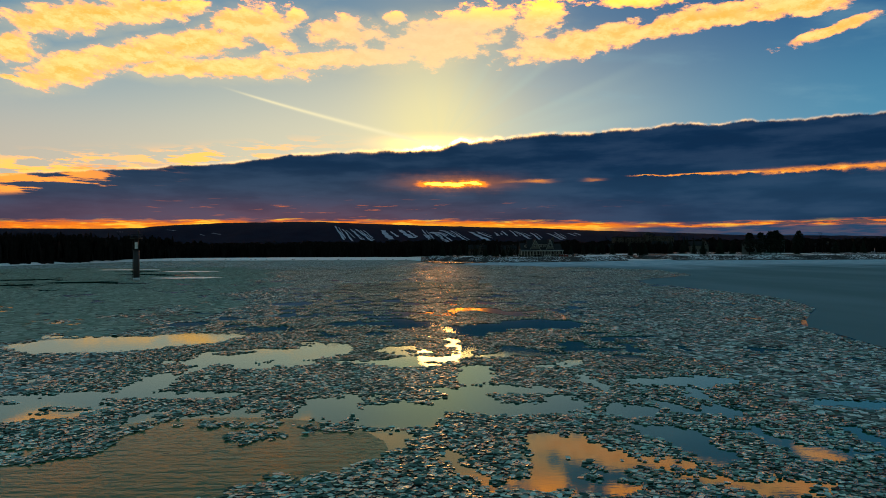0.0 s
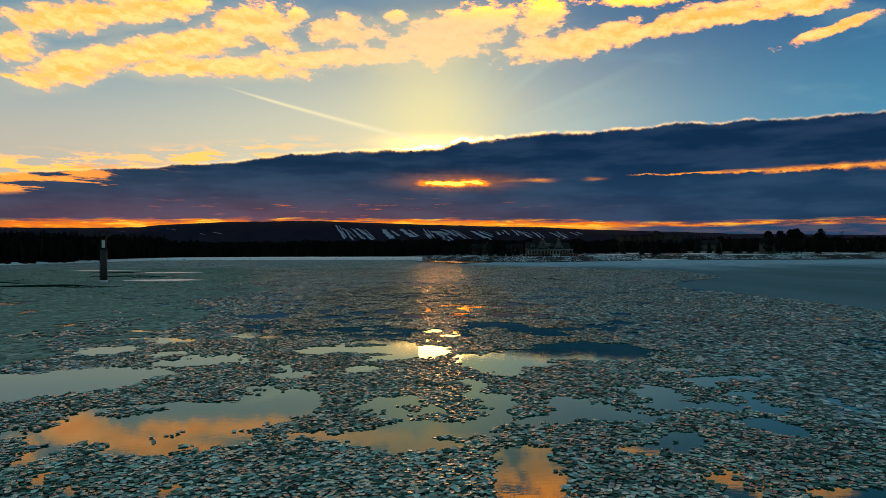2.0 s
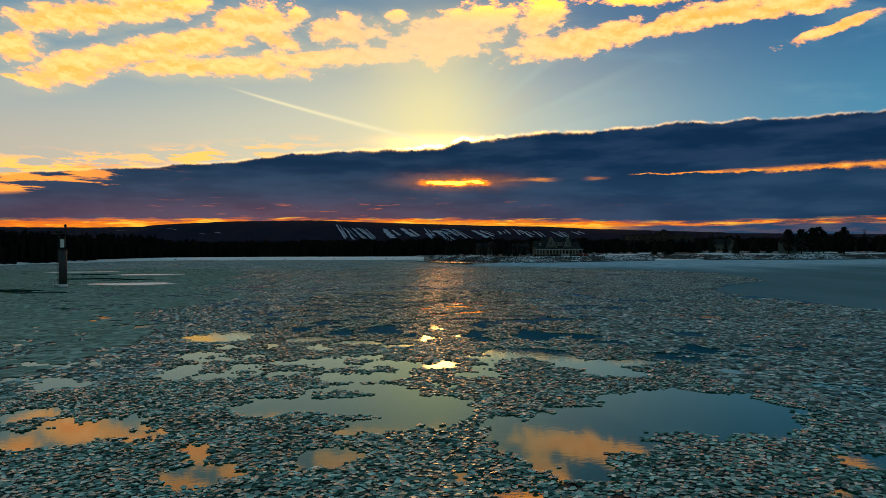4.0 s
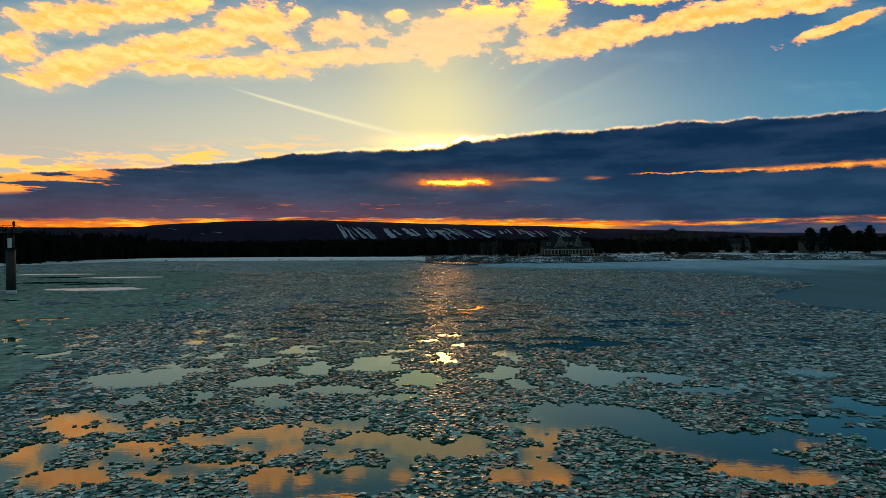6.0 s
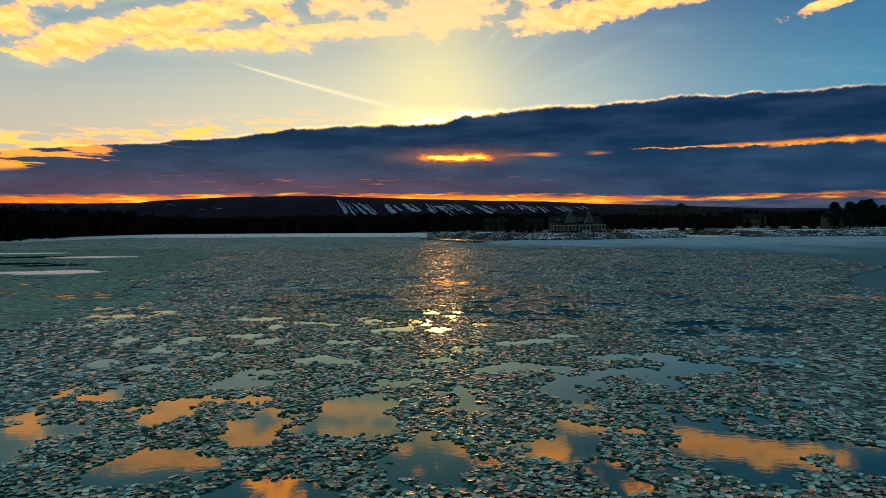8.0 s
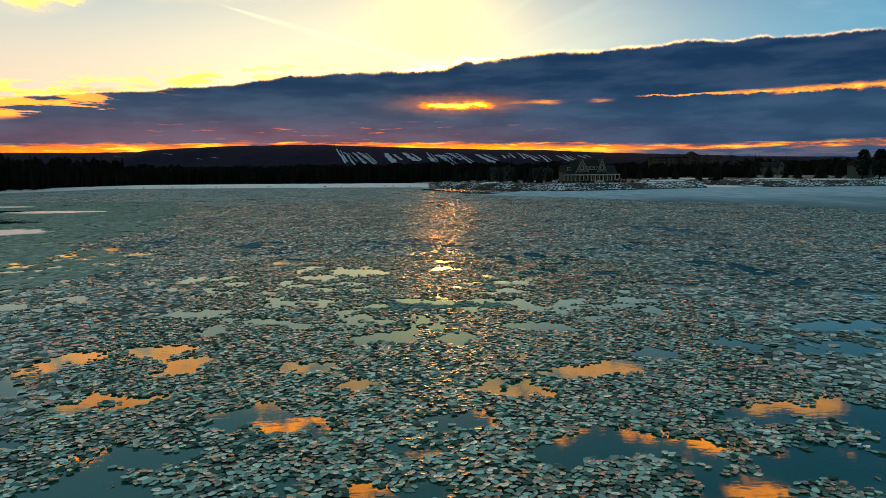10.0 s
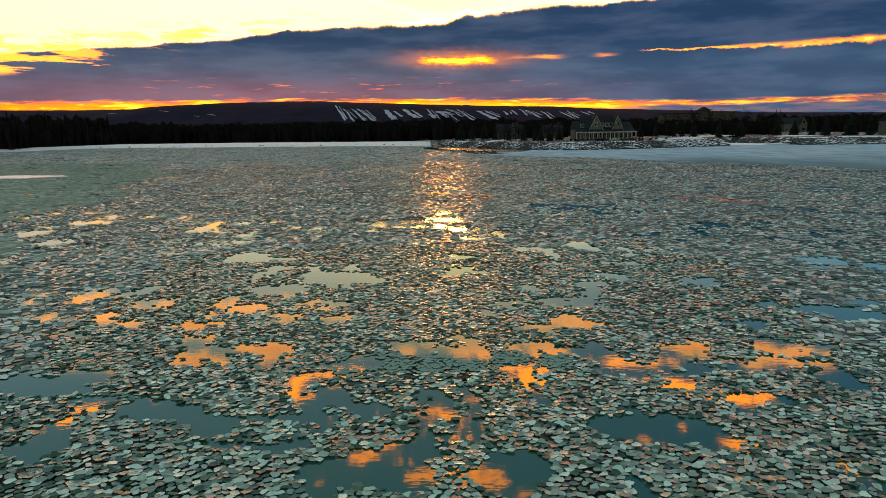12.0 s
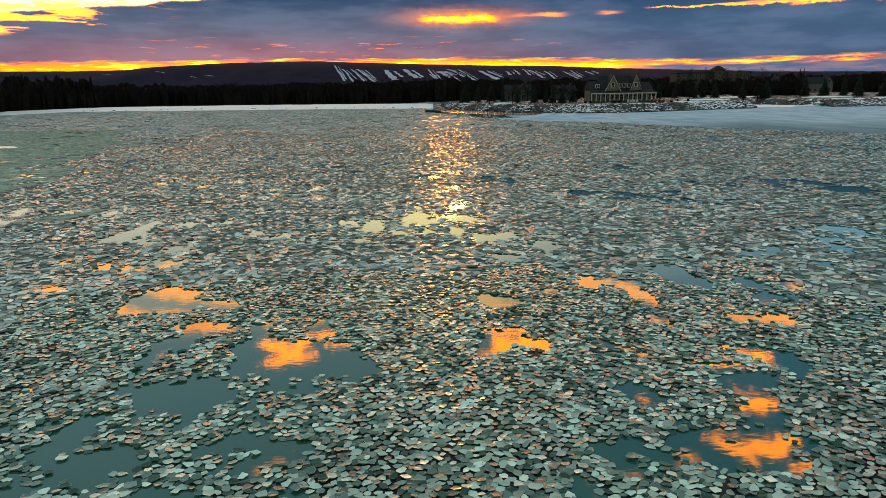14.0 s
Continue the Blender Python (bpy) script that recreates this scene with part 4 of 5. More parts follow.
# ---- land ----
def land():
    """Low snowy ground behind the shore, rising gently."""
    xs = np.concatenate([np.arange(-1500, -340, 60.0), np.arange(-340, 420, 6.0), np.arange(420, 1560, 60.0)])
    ups = [(-3, -0.8), (0, 0.05), (1.2, 0.5), (6, 1.6), (14, 2.7), (40, 3.2), (110, 3.6), (300, 4.0), (900, 6.0), (2600, 14.0), (4900, 60.0)]
    verts, faces = [], []
    for x in xs:
        flat = np.clip((x + 30) / 40, 0.30, 1.0)
        for d, z in ups:
            w = 0.8 * float(fractal(np.array(x * 0.03), np.array(d * 0.02), 9)) if 0 < d < 400 else 0
            wide = 1.0 if d > 200 or x > 20 else 3.0
            verts.append((x, float(shore(x)) + d * wide, z * (flat if 0 < d < 300 else 1) + 0.12 * w))
    m = len(ups)
    for i in range(len(xs) - 1):
        for k in range(m - 1):
            a = i * m + k
            faces.append((a, a + m, a + m + 1, a + 1))
    return put("ground", verts, faces, LAND, None, True)


tagged(land(), "winter shore with patchy snow over dark grass", "ground", kind="structure")


def beach():
    """The white shelf of shore ice along the wooded bay."""
    xs = np.arange(-330, 6, 4.0)
    verts, faces = [], []
    for x in xs:
        y = float(shore(x))
        e = 5 * float(fractal(np.array(x * 0.012), np.array(2.0), 14))
        wide = np.interp(x, [-330, -230, -180, -100, -20, 5], [3, 5, 11, 16, 14, 5])
        for d, z in ((-wide + e, 0.03), (-wide + e + 0.4, 0.16), (0, 0.35), (14, 1.3), (22, 1.5)):
            verts.append((x, y + d, z + 0.1 * float(fractal(np.array(x * 0.05), np.array(d * 0.1), 15))))
    for i in range(len(xs) - 1):
        for k in range(4):
            a = i * 5 + k
            faces.append((a, a + 5, a + 6, a + 1))
    return put("shore_ice", verts, faces, SNOW, None, True)


tagged(beach(), "white shelf of snow-covered shore ice below the woods", "shore ice", kind="structure")


def mountain():
    """The long escarpment behind the bay, wooded, with a level crest."""
    ridge_x = [-4200, -2800, -2250, -1880, -1690, -1200, -700, -165, 420, 850, 1200, 1760, 2200, 3260, 4600]
    ridge_z = [160, 155, 149, 151, 169, 186, 188, 166, 147, 137, 120, 101, 84, 70, 60]
    xs = np.arange(-4200, 4601, 40.0)
    rows = [(3250, 0.0), (3400, 0.10), (3550, 0.26), (3700, 0.45), (3850, 0.63), (4000, 0.80), (4150, 0.93), (4300, 1.0), (4600, 1.02), (4900, 0.98)]
    top = np.interp(xs, ridge_x, ridge_z)
    verts, faces = [], []
    for x, z in zip(xs, top):
        for y, f in rows:
            spur = 0.10 * float(fractal(np.array(x / 900.0), np.array(y / 2500.0), 17)) * math.sin(math.pi * min(1, f))
            fuzz = 2.2 * float(fractal(np.array(x / 130.0), np.array(y / 200.0), 19)) if f > 0.05 else 0
            verts.append((x, y, (z - 8) * min(1.03, f + spur) + 8 + fuzz))
    m = len(rows)
    for i in range(len(xs) - 1):
        for k in range(m - 1):
            a = i * m + k
            faces.append((a, a + m, a + m + 1, a + 1))
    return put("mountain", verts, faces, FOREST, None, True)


HILL = tagged(mountain(), "long dark wooded escarpment with a level crest", "mountain", kind="structure")


def drape(x, y):
    """Height of the escarpment at a place."""
    hit, place, _, _ = HILL.ray_cast(Vector((x, y, 900)), Vector((0, 0, -1)))
    return place.z if hit else 0.0


def ski_run(x, top, bottom, lean, wide, bend=0.0):
    """A cleared run laid on the slope, from its top to its foot."""
    n, verts, faces = 12, [], []
    for k in range(n + 1):
        f = k / n
        y = top + (bottom - top) * f
        cx = x + lean * f + bend * math.sin(f * 5.0)
        w = 0.8 * wide * (0.8 + 0.35 * f) * (1 + 0.25 * math.sin(f * 17 + x))
        for side in (-0.5, 0.5):
            verts.append((cx + side * w, y, drape(cx + side * w, y) + 3.0))
    for k in range(n):
        faces.append((2 * k, 2 * k + 1, 2 * k + 3, 2 * k + 2))
    ob = put("ski_run", verts, faces, PISTE)
    return tagged(ob, "snow-white ski run cleared through the hillside woods", "ski run", "ski runs on the escarpment", "")


# place of the top, the two ends of the slope, lean and width
RUNS = [
    (-528, 3936, 3508, 104, 13),
    (-494, 3792, 3564, 73, 9),
    (-470, 3816, 3480, 103, 13),
    (-422, 3820, 3508, 107, 13),
    (-390, 3824, 3516, 124, 20),
    (-339, 3792, 3604, 72, 10),
    (-224, 3848, 3560, 61, 43),
    (-122, 3888, 3612, 79, 41),
    (16, 3932, 3544, 52, 13),
    (80, 3828, 3668, 69, 23),
    (25, 3740, 3524, 43, 17),
    (69, 3828, 3488, 92, 32),
    (125, 3868, 3640, 85, 20),
    (189, 3832, 3516, 88, 17),
    (315, 3840, 3576, 79, 38),
    (355, 3864, 3668, 55, 17),
]
RUNS += [
    (463, 3844, 3720, 11, 17),
    (510, 3868, 3692, 13, 12),
    (565, 3904, 3664, 12, 14),
    (599, 3872, 3612, 42, 23),
    (682, 3840, 3584, 15, 14),
    (789, 3824, 3592, 34, 17),
    (844, 3876, 3616, 5, 14),
    (926, 3868, 3720, 12, 14),
    (967, 3876, 3756, 7, 12),
    (-1545, 3880, 3828, 77, 9),
    (-1310, 3776, 3748, 36, 9),
    (-1239, 3784, 3736, 67, 14),
    (-1888, 3976, 3884, 87, 7),
]
for x, top, bottom, lean, wide in RUNS:
    ski_run(x, top, bottom, lean, wide, 3 * math.sin(x * 0.37))
    if x > -600 and wide > 12:
        ski_run(x + wide * 0.8 + 14, top - 30, bottom + 50 + 40 * math.sin(x), lean * 0.8, wide * 0.45, 3 * math.sin(x * 0.6))



# ---- trees ----
def bare_tree_mesh(rng, h, limbs=9, twigs=5, thick=0.16):
    """Leafless tree: tapered trunk, rising limbs and fine twigs, as plain lists."""
    verts, faces = [], []

    def stick(a, b, ra, rb, n=4):
        a, b = np.array(a, float), np.array(b, float)
        d = (b - a) / (np.linalg.norm(b - a) + 1e-6)
        u = np.cross(d, (0.3, 0.9, 0.2))
        u /= np.linalg.norm(u) + 1e-6
        v = np.cross(d, u)
        base = len(verts)
        for p, r in ((a, ra), (b, rb)):
            for k in range(n):
                t = k * math.tau / n
                verts.append(tuple(p + r * (math.cos(t) * u + math.sin(t) * v)))
        for k in range(n):
            faces.append((base + k, base + (k + 1) % n, base + n + (k + 1) % n, base + n + k))

    mid = (rng.uniform(-0.3, 0.3), rng.uniform(-0.3, 0.3), h * 0.45)
    tip = (rng.uniform(-0.8, 0.8), rng.uniform(-0.8, 0.8), h)
    stick((0, 0, -0.3), mid, thick * h / 9, thick * 0.7 * h / 9, 5)
    stick(mid, tip, thick * 0.7 * h / 9, 0.02)
    for k in range(limbs):
        f = rng.uniform(0.22, 0.9)
        a = rng.uniform(0, math.tau)
        p = np.array(mid) * min(1, f / 0.45) + (np.array(tip) - np.array(mid)) * max(0, (f - 0.45) / 0.55)
        if f < 0.45:
            p[2] = h * f
        ln = h * rng.uniform(0.20, 0.38) * (1.15 - f * 0.6)
        q = p + ln * np.array((math.cos(a) * 0.75, math.sin(a) * 0.75, rng.uniform(0.45, 0.9)))
        stick(p, q, thick * 0.30 * h / 9, 0.025, 3)
        for _ in range(twigs):
            g = rng.uniform(0.3, 1.0)
            b = rng.uniform(0, math.tau)
            s = p + (q - p) * g
            e = s + ln * rng.uniform(0.25, 0.5) * np.array((math.cos(b) * 0.7, math.sin(b) * 0.7, rng.uniform(0.2, 0.9)))
            stick(s, e, 0.035, 0.012, 3)
    return verts, faces


def spruce_mesh(rng, h, r, tiers=11, arms=9, slim=1.0):
    """Crown of drooping boughs in ragged tiers."""
    verts, faces = [], []
    for t in range(tiers):
        f = t / (tiers - 1)
        z = h * (0.10 + 0.86 * f)
        reach = r * (1 - f) ** (0.85 * slim) + 0.12
        for k in range(arms):
            a = (k + rng.uniform(-0.4, 0.4)) * math.tau / arms + t * 0.7
            ln = reach * rng.uniform(0.65, 1.15)
            d = np.array((math.cos(a), math.sin(a)))
            s = np.array((-d[1], d[0])) * ln * rng.uniform(0.26, 0.44)
            zz = z + rng.uniform(-0.25, 0.25) * h / tiers
            dr = ln * rng.uniform(0.15, 0.45)
            b = len(verts)
            verts += [(0, 0, zz + h / tiers * 0.9), (*(d * ln * 0.55 + s), zz - dr * 0.4), (*(d * ln), zz - dr), (*(d * ln * 0.55 - s), zz - dr * 0.4), (*(d * ln * 0.5), zz + h / tiers * 0.25)]
            faces += [(b, b + 1, b + 4), (b + 1, b + 2, b + 4), (b + 2, b + 3, b + 4), (b + 3, b, b + 4), (b, b + 3, b + 2, b + 1)]
    top = len(verts)
    verts += [(0.10, 0, h * 0.93), (-0.08, 0.08, h * 0.93), (-0.05, -0.09, h * 0.93), (0, 0, h)]
    faces += [(top, top + 1, top + 3), (top + 1, top + 2, top + 3), (top + 2, top, top + 3)]
    return verts, faces


def ground_at(x, y):
    hit, place, _, _ = bpy.data.objects["ground"].ray_cast(Vector((x, y, 300)), Vector((0, 0, -1)))
    return place.z if hit else 0.3


def spruce(rng, h, r, slim=1.0):
    root = empty("conifer_tree")
    one("trunk", lambda bm: tube(bm, (0, 0, -0.4), (0, 0, h * 0.9), h * 0.018, 0.03, 7), BARK, root)
    v, f = spruce_mesh(rng, h, r, 16, 15, slim)
    put("crown", v, f, NEEDLE, root)
    return tagged(root, "dark evergreen spruce on the rocky point", "tree", "conifers along the shore", "")


def bare_tree(rng, h, limbs=16, twigs=8):
    root = empty("bare_tree")
    v, f = bare_tree_mesh(rng, h, limbs, twigs)
    one("trunk", lambda bm: tube(bm, (0, 0, -0.4), (0, 0, h * 0.5), h * 0.02, h * 0.012, 7), BARK, root)
    put("crown", v, f, TWIG, root)
    return tagged(root, "leafless tree with a rounded crown of fine twigs", "tree", "bare trees along the shore", "")


def pine(rng, h):
    """Old pine: bare lower trunk, broad crown of many needle tufts."""
    root = empty("pine_tree")
    one("trunk", lambda bm: tube(bm, (0, 0, -0.4), (0, 0, h * 0.92), h * 0.022, 0.05, 7), BARK, root)
    verts, faces = [], []
    for _ in range(620):
        f = rng.uniform(0, 1) ** 0.9
        z = h * (0.14 + 0.86 * f)
        reach = h * 0.24 * math.sqrt(max(0.02, 1 - (max(0, f - 0.25) / 0.78) ** 2)) * (0.55 + 0.45 * min(1, f / 0.25))
        a, d = rng.uniform(0, math.tau), reach * math.sqrt(rng.uniform(0.05, 1)) * rng.uniform(0.85, 1.1)
        c = np.array((d * math.cos(a), d * math.sin(a), z))
        u, v = rng.normal(0, 1, 3), rng.normal(0, 1, 3)
        u, v = u / np.linalg.norm(u) * rng.uniform(0.35, 0.75), v / np.linalg.norm(v) * rng.uniform(0.25, 0.5)
        b = len(verts)
        verts += [tuple(c + u), tuple(c + v), tuple(c - u * 0.8), tuple(c - v)]
        faces.append((b, b + 1, b + 2, b + 3))
    put("crown", verts, faces, NEEDLE, root)
    return tagged(root, "broad dark pine on the rocky point", "tree", "pines along the shore", "")


rng = np.random.RandomState(5)
firs = [spruce(rng, 12.0, 2.6), spruce(rng, 12.0, 3.2, 0.8), spruce(rng, 12.0, 1.9, 1.15)]
bares = [bare_tree(rng, 10.0), bare_tree(rng, 10.0, 20, 7)]


def plant(kinds, used, x, y, h, base, wide=1.0):
    src = kinds[rng.randint(len(kinds))]
    s = h / base
    m = Matrix.Translation((x, y, ground_at(x, y) - 0.1)) @ Matrix.Rotation(rng.uniform(0, math.tau), 4, "Z") @ Matrix.Diagonal((s * wide, s * wide, s, 1))
    if src not in used:
        used.append(src)
        src.matrix_world = m
        return src
    dup = copy_thing(src, Matrix())
    dup.matrix_basis = m
    return dup


used = []
# spruces: east point, by the chalets, round the big house
for x, y, h, w in [
    (209.0, 481, 13.8, 0.9), (211.8, 482, 13.9, 0.9), (196, 478, 8.5, 1.0), (247, 427, 13.5, 1.2), (254, 430, 12.5, 1.2), (262, 424, 11.0, 1.2),
    (198, 384, 11.0, 1.4), (192, 388, 10.0, 1.4), (183, 392, 9.6, 1.3), (178, 394, 11.0, 1.2), (172, 398, 8.0, 1.4),
    (166, 402, 9.4, 1.2), (150, 405, 8.2, 1.3), (142, 410, 8.8, 1.2), (131, 414, 8.0, 1.4), (124, 410, 7.4, 1.4), (116, 400, 7.6, 1.4),
    (108, 402, 8.4, 1.3), (99, 398, 7.2, 1.4), (93, 402, 8.0, 1.2), (56, 372, 6.4, 1.5), (51, 368, 5.4, 1.5), (47, 366, 7.8, 1.1), (45, 370, 7.0, 1.2),
    (41, 374, 7.6, 1.1), (36, 384, 7.4, 1.3), (31, 392, 8.4, 1.1), (27, 402, 8.0, 1.2), (22, 412, 8.0, 1.1), (17, 424, 8.6, 1.2), (236, 378, 9.0, 1.5),
    (270, 392, 8.5, 1.5), (281, 390, 8.0, 1.5), (290, 394, 9.0, 1.4),
]:
    plant(firs, used, x, y, h, 12.0, w)
for x, y, h in [(268, 402, 14.0), (257, 398, 8.0), (276, 404, 9.5), (243, 386, 9.0), (160, 398, 7.0), (136, 396, 6.5), (105, 392, 7.5), (33, 376, 8.0), (36, 388, 7.5), (40, 390, 8.0), (44, 386, 7.0), (57, 392, 7.5), (61, 390, 7.0), (65, 388, 7.5), (30, 394, 8.0), (48, 392, 8.5),
                (39, 366, 7.5), (25, 388, 8.0), (14, 416, 8.5), (176, 520, 13.0), (184, 540, 12.0), (205, 560, 14.0), (222, 580, 15.0), (240, 600, 14.0), (190, 590, 15.0), (168, 500, 11.0), (172, 560, 13.0), (52, 376, 8.5), (64, 384, 9.5), (88, 386, 9.0), (95, 392, 9.5), (300, 396, 10.0),
                (32, 397, 8.5), (35.5, 395, 9.0), (38, 398, 8.0), (42, 396, 9.0), (45.5, 398, 8.5), (54, 397, 8.5), (57.5, 399, 9.0), (61, 398, 8.0), (64.5, 400, 9.0), (68, 397, 8.0),
                (218, 648, 16), (226, 640, 17), (233, 652, 15.5), (241, 642, 16.5), (249, 655, 16), (264, 646, 16), (272, 640, 17), (280, 652, 16.5), (288, 644, 16)]:
    plant(bares, used, x, y, h, 10.0)
# broad dark pines on the eastern point
pines = [pine(rng, 12.0), pine(rng, 12.0)]
for x, y, h, w in [(233, 371, 14.6, 0.95), (235.5, 375, 12.5, 0.9), (216, 372, 14.5, 1.1), (220, 373, 14.8, 1.15), (211.5, 375, 13.6, 1.1), (207, 380, 13.6, 1.1), (224.5, 376, 12.6, 1.0),
                   (252, 428, 13.5, 1.2), (266, 425, 12.5, 1.2), (199, 384, 8.5, 1.2), (193, 388, 7.6, 1.2), (112, 396, 7.0, 1.3), (120, 402, 7.6, 1.3), (146, 404, 7.5, 1.3), (185, 470, 9.0, 1.2)]:
    plant(pines, used, x, y, h, 12.0, w)
for src in firs + bares + pines:
    if src not in used:
        plant([src], used, 310, 400, 8, 12.0)


def wood(name, label, spots, lo, hi, limbs, twigs, thick=0.22):
    """A whole far wood in one mesh of leafless trees."""
    r = np.random.RandomState(len(name) + 3)
    models = [bare_tree_mesh(r, 10.0, limbs, twigs, thick) for _ in range(6)]
    verts, faces = [], []
    for x, y in spots:
        v, f = models[r.randint(6)]
        s = r.uniform(lo, hi) / 10.0
        a = r.uniform(0, math.tau)
        v = np.array(v) * (s * 1.1, s * 1.1, s)
        w = np.stack([v[:, 0] * math.cos(a) - v[:, 1] * math.sin(a) + x, v[:, 0] * math.sin(a) + v[:, 1] * math.cos(a) + y, v[:, 2] + ground_at(x, y)], 1)
        base = len(verts)
        verts += w.tolist()
        faces += [tuple(i + base for i in q) for q in f]
    return tagged(put(name, verts, faces, TWIG), label, "wood", kind="stuff")


def thicket(name, label, spots, lo, hi, wide):
    """Dense scrub: ragged clumps of leaning blades and boughs in one mesh."""
    r = np.random.RandomState(len(spots))
    verts, faces = [], []
    for x, y in spots:
        z0, h = ground_at(x, y), r.uniform(lo, hi)
        for _ in range(26):
            a, ra = r.uniform(0, math.tau), wide * math.sqrt(r.uniform(0, 1))
            px, py = x + ra * math.cos(a), y + ra * math.sin(a)
            hh = h * (1 - 0.30 * (ra / wide) ** 2) * r.uniform(0.70, 1.0)
            w, b, lean = wide * r.uniform(0.22, 0.50), r.uniform(0, math.pi), r.uniform(-0.12, 0.12) * hh
            dx, dy = w * math.cos(b), w * math.sin(b)
            base = len(verts)
            verts += [(px - dx * 0.6, py - dy * 0.6, z0 - 0.3), (px + dx * 0.6, py + dy * 0.6, z0 - 0.3), (px + dx + lean, py + dy, z0 + hh * 0.72), (px + dx * 0.5 + lean, py + dy * 0.5, z0 + hh * 0.97),
                      (px - dx * 0.3 + lean, py - dy * 0.3, z0 + hh), (px - dx * 0.9 + lean, py - dy * 0.9, z0 + hh * 0.78)]
            faces += [(base, base + 1, base + 2, base + 3, base + 4, base + 5)]
    return tagged(put(name, verts, faces, TWIG), label, "thicket", kind="stuff")


def spread(r, n, x0, x1, d0, d1):
    """Random places behind the shore, but none in front of the houses."""
    spots = [(x, float(shore(x)) + r.uniform(d0, d1)) for x in r.uniform(x0, x1, n)]
    return [(x, y) for x, y in spots if not (178 < x < 234 and y < 494) and not (30 < x < 68 and y < 416)]


r = np.random.RandomState(8)
wood("west_wood", "dark leafless wood along the western bay", spread(r, 260, -420, -205, 22, 80), 13, 19.5, 14, 7)
wood("bay_wood", "dark leafless wood behind the snowy beach", spread(r, 420, -300, 20, 50, 130), 10, 14.5, 12, 6)
wood("point_wood", "bare trees behind the houses on the point", spread(r, 300, 8, 330, 62, 200), 6, 10.5, 9, 4)
thicket("west_scrub", "dense dark scrub at the foot of the western wood", spread(r, 760, -480, -198, 16, 75), 16, 20.5, 4.2)
thicket("bay_scrub", "dense dark scrub behind the snowy beach", spread(r, 900, -330, 14, 44, 120), 10.5, 13.2, 4.4)
thicket("point_scrub", "dark hedges and scrub between the houses", spread(r, 620, 6, 340, 62, 190), 5, 9.5, 3.4)
thicket("far_woods", "dark woods on the plain below the escarpment", [(x, r.uniform(720, 1500)) for x in r.uniform(-1300, 1500, 900)], 9, 17, 13.0)
thicket("shore_scrub", "low dark brush on the western bank", spread(r, 160, -420, -210, 4, 16), 1.5, 4, 2.0)


# ---- boulders along the point ----
def riprap():
    r = np.random.RandomState(12)
    ico = bmesh.new()
    bmesh.ops.create_icosphere(ico, subdivisions=1, radius=1.0)
    ico.verts.ensure_lookup_table()
    bv = np.array([v.co[:] for v in ico.verts])
    bf = [tuple(v.index for v in f.verts) for f in ico.faces]
    ico.free()
    root = empty("riprap_bank")
    tagged(root, "bank of snow-capped grey boulders along the point", "boulders", kind="structure")
    spots = []
    for _ in range(7500):
        x = r.uniform(6, 420)
        d = r.uniform(-1.0, 8.5)
        if 127 < x < 151:
            continue
        spots.append((x, d))
    near = 0
    verts, faces = [], []
    for x, d in spots:
        y = float(shore(x)) + d
        size = r.uniform(0.28, 0.85)
        shape = bv * (1 + r.uniform(-0.28, 0.28, (len(bv), 1)))
        shape = shape * (size * r.uniform(0.8, 1.6), size * r.uniform(0.7, 1.2), size * r.uniform(0.5, 0.85))
        a = r.uniform(0, math.tau)
        rot = np.stack([shape[:, 0] * math.cos(a) - shape[:, 1] * math.sin(a), shape[:, 0] * math.sin(a) + shape[:, 1] * math.cos(a), shape[:, 2]], 1)
        z = np.interp(d, [-1, 0, 6, 9], [-0.1, 0.25, 2.0, 2.2]) + r.uniform(-0.1, 0.35)
        if near < 290 and 40 < x < 86 and d < 8:
            near += 1
            put("boulder", rot.tolist(), bf, ROCK, root).location = (x, y, z)
        else:
            base = len(verts)
            verts += (rot + (x, y, z)).tolist()
            faces += [tuple(i + base for i in f) for f in bf]
    rest = put("boulder_rows", verts, faces, ROCK, root)
    tagged(rest, "many more snow-capped boulders", kind="stuff")


riprap()


# ---- buildings ----
def gable_prism(bm, x0, x1, y0, y1, z0, z1, axis="x"):
    """A solid gabled roof: ridge along the axis."""
    if axis == "x":
        ym = (y0 + y1) / 2
        v = [(x0, y0, z0), (x1, y0, z0), (x1, y1, z0), (x0, y1, z0), (x0, ym, z1), (x1, ym, z1)]
        f = [(0, 1, 5, 4), (2, 3, 4, 5), (1, 2, 5), (3, 0, 4), (0, 3, 2, 1)]
    else:
        xm = (x0 + x1) / 2
        v = [(x0, y0, z0), (x1, y0, z0), (x1, y1, z0), (x0, y1, z0), (xm, y0, z1), (xm, y1, z1)]
        f = [(0, 1, 4), (1, 2, 5, 4), (2, 3, 5), (3, 0, 4, 5), (0, 3, 2, 1)]
    vs = [bm.verts.new(p) for p in v]
    for q in f:
        bm.faces.new([vs[i] for i in q])


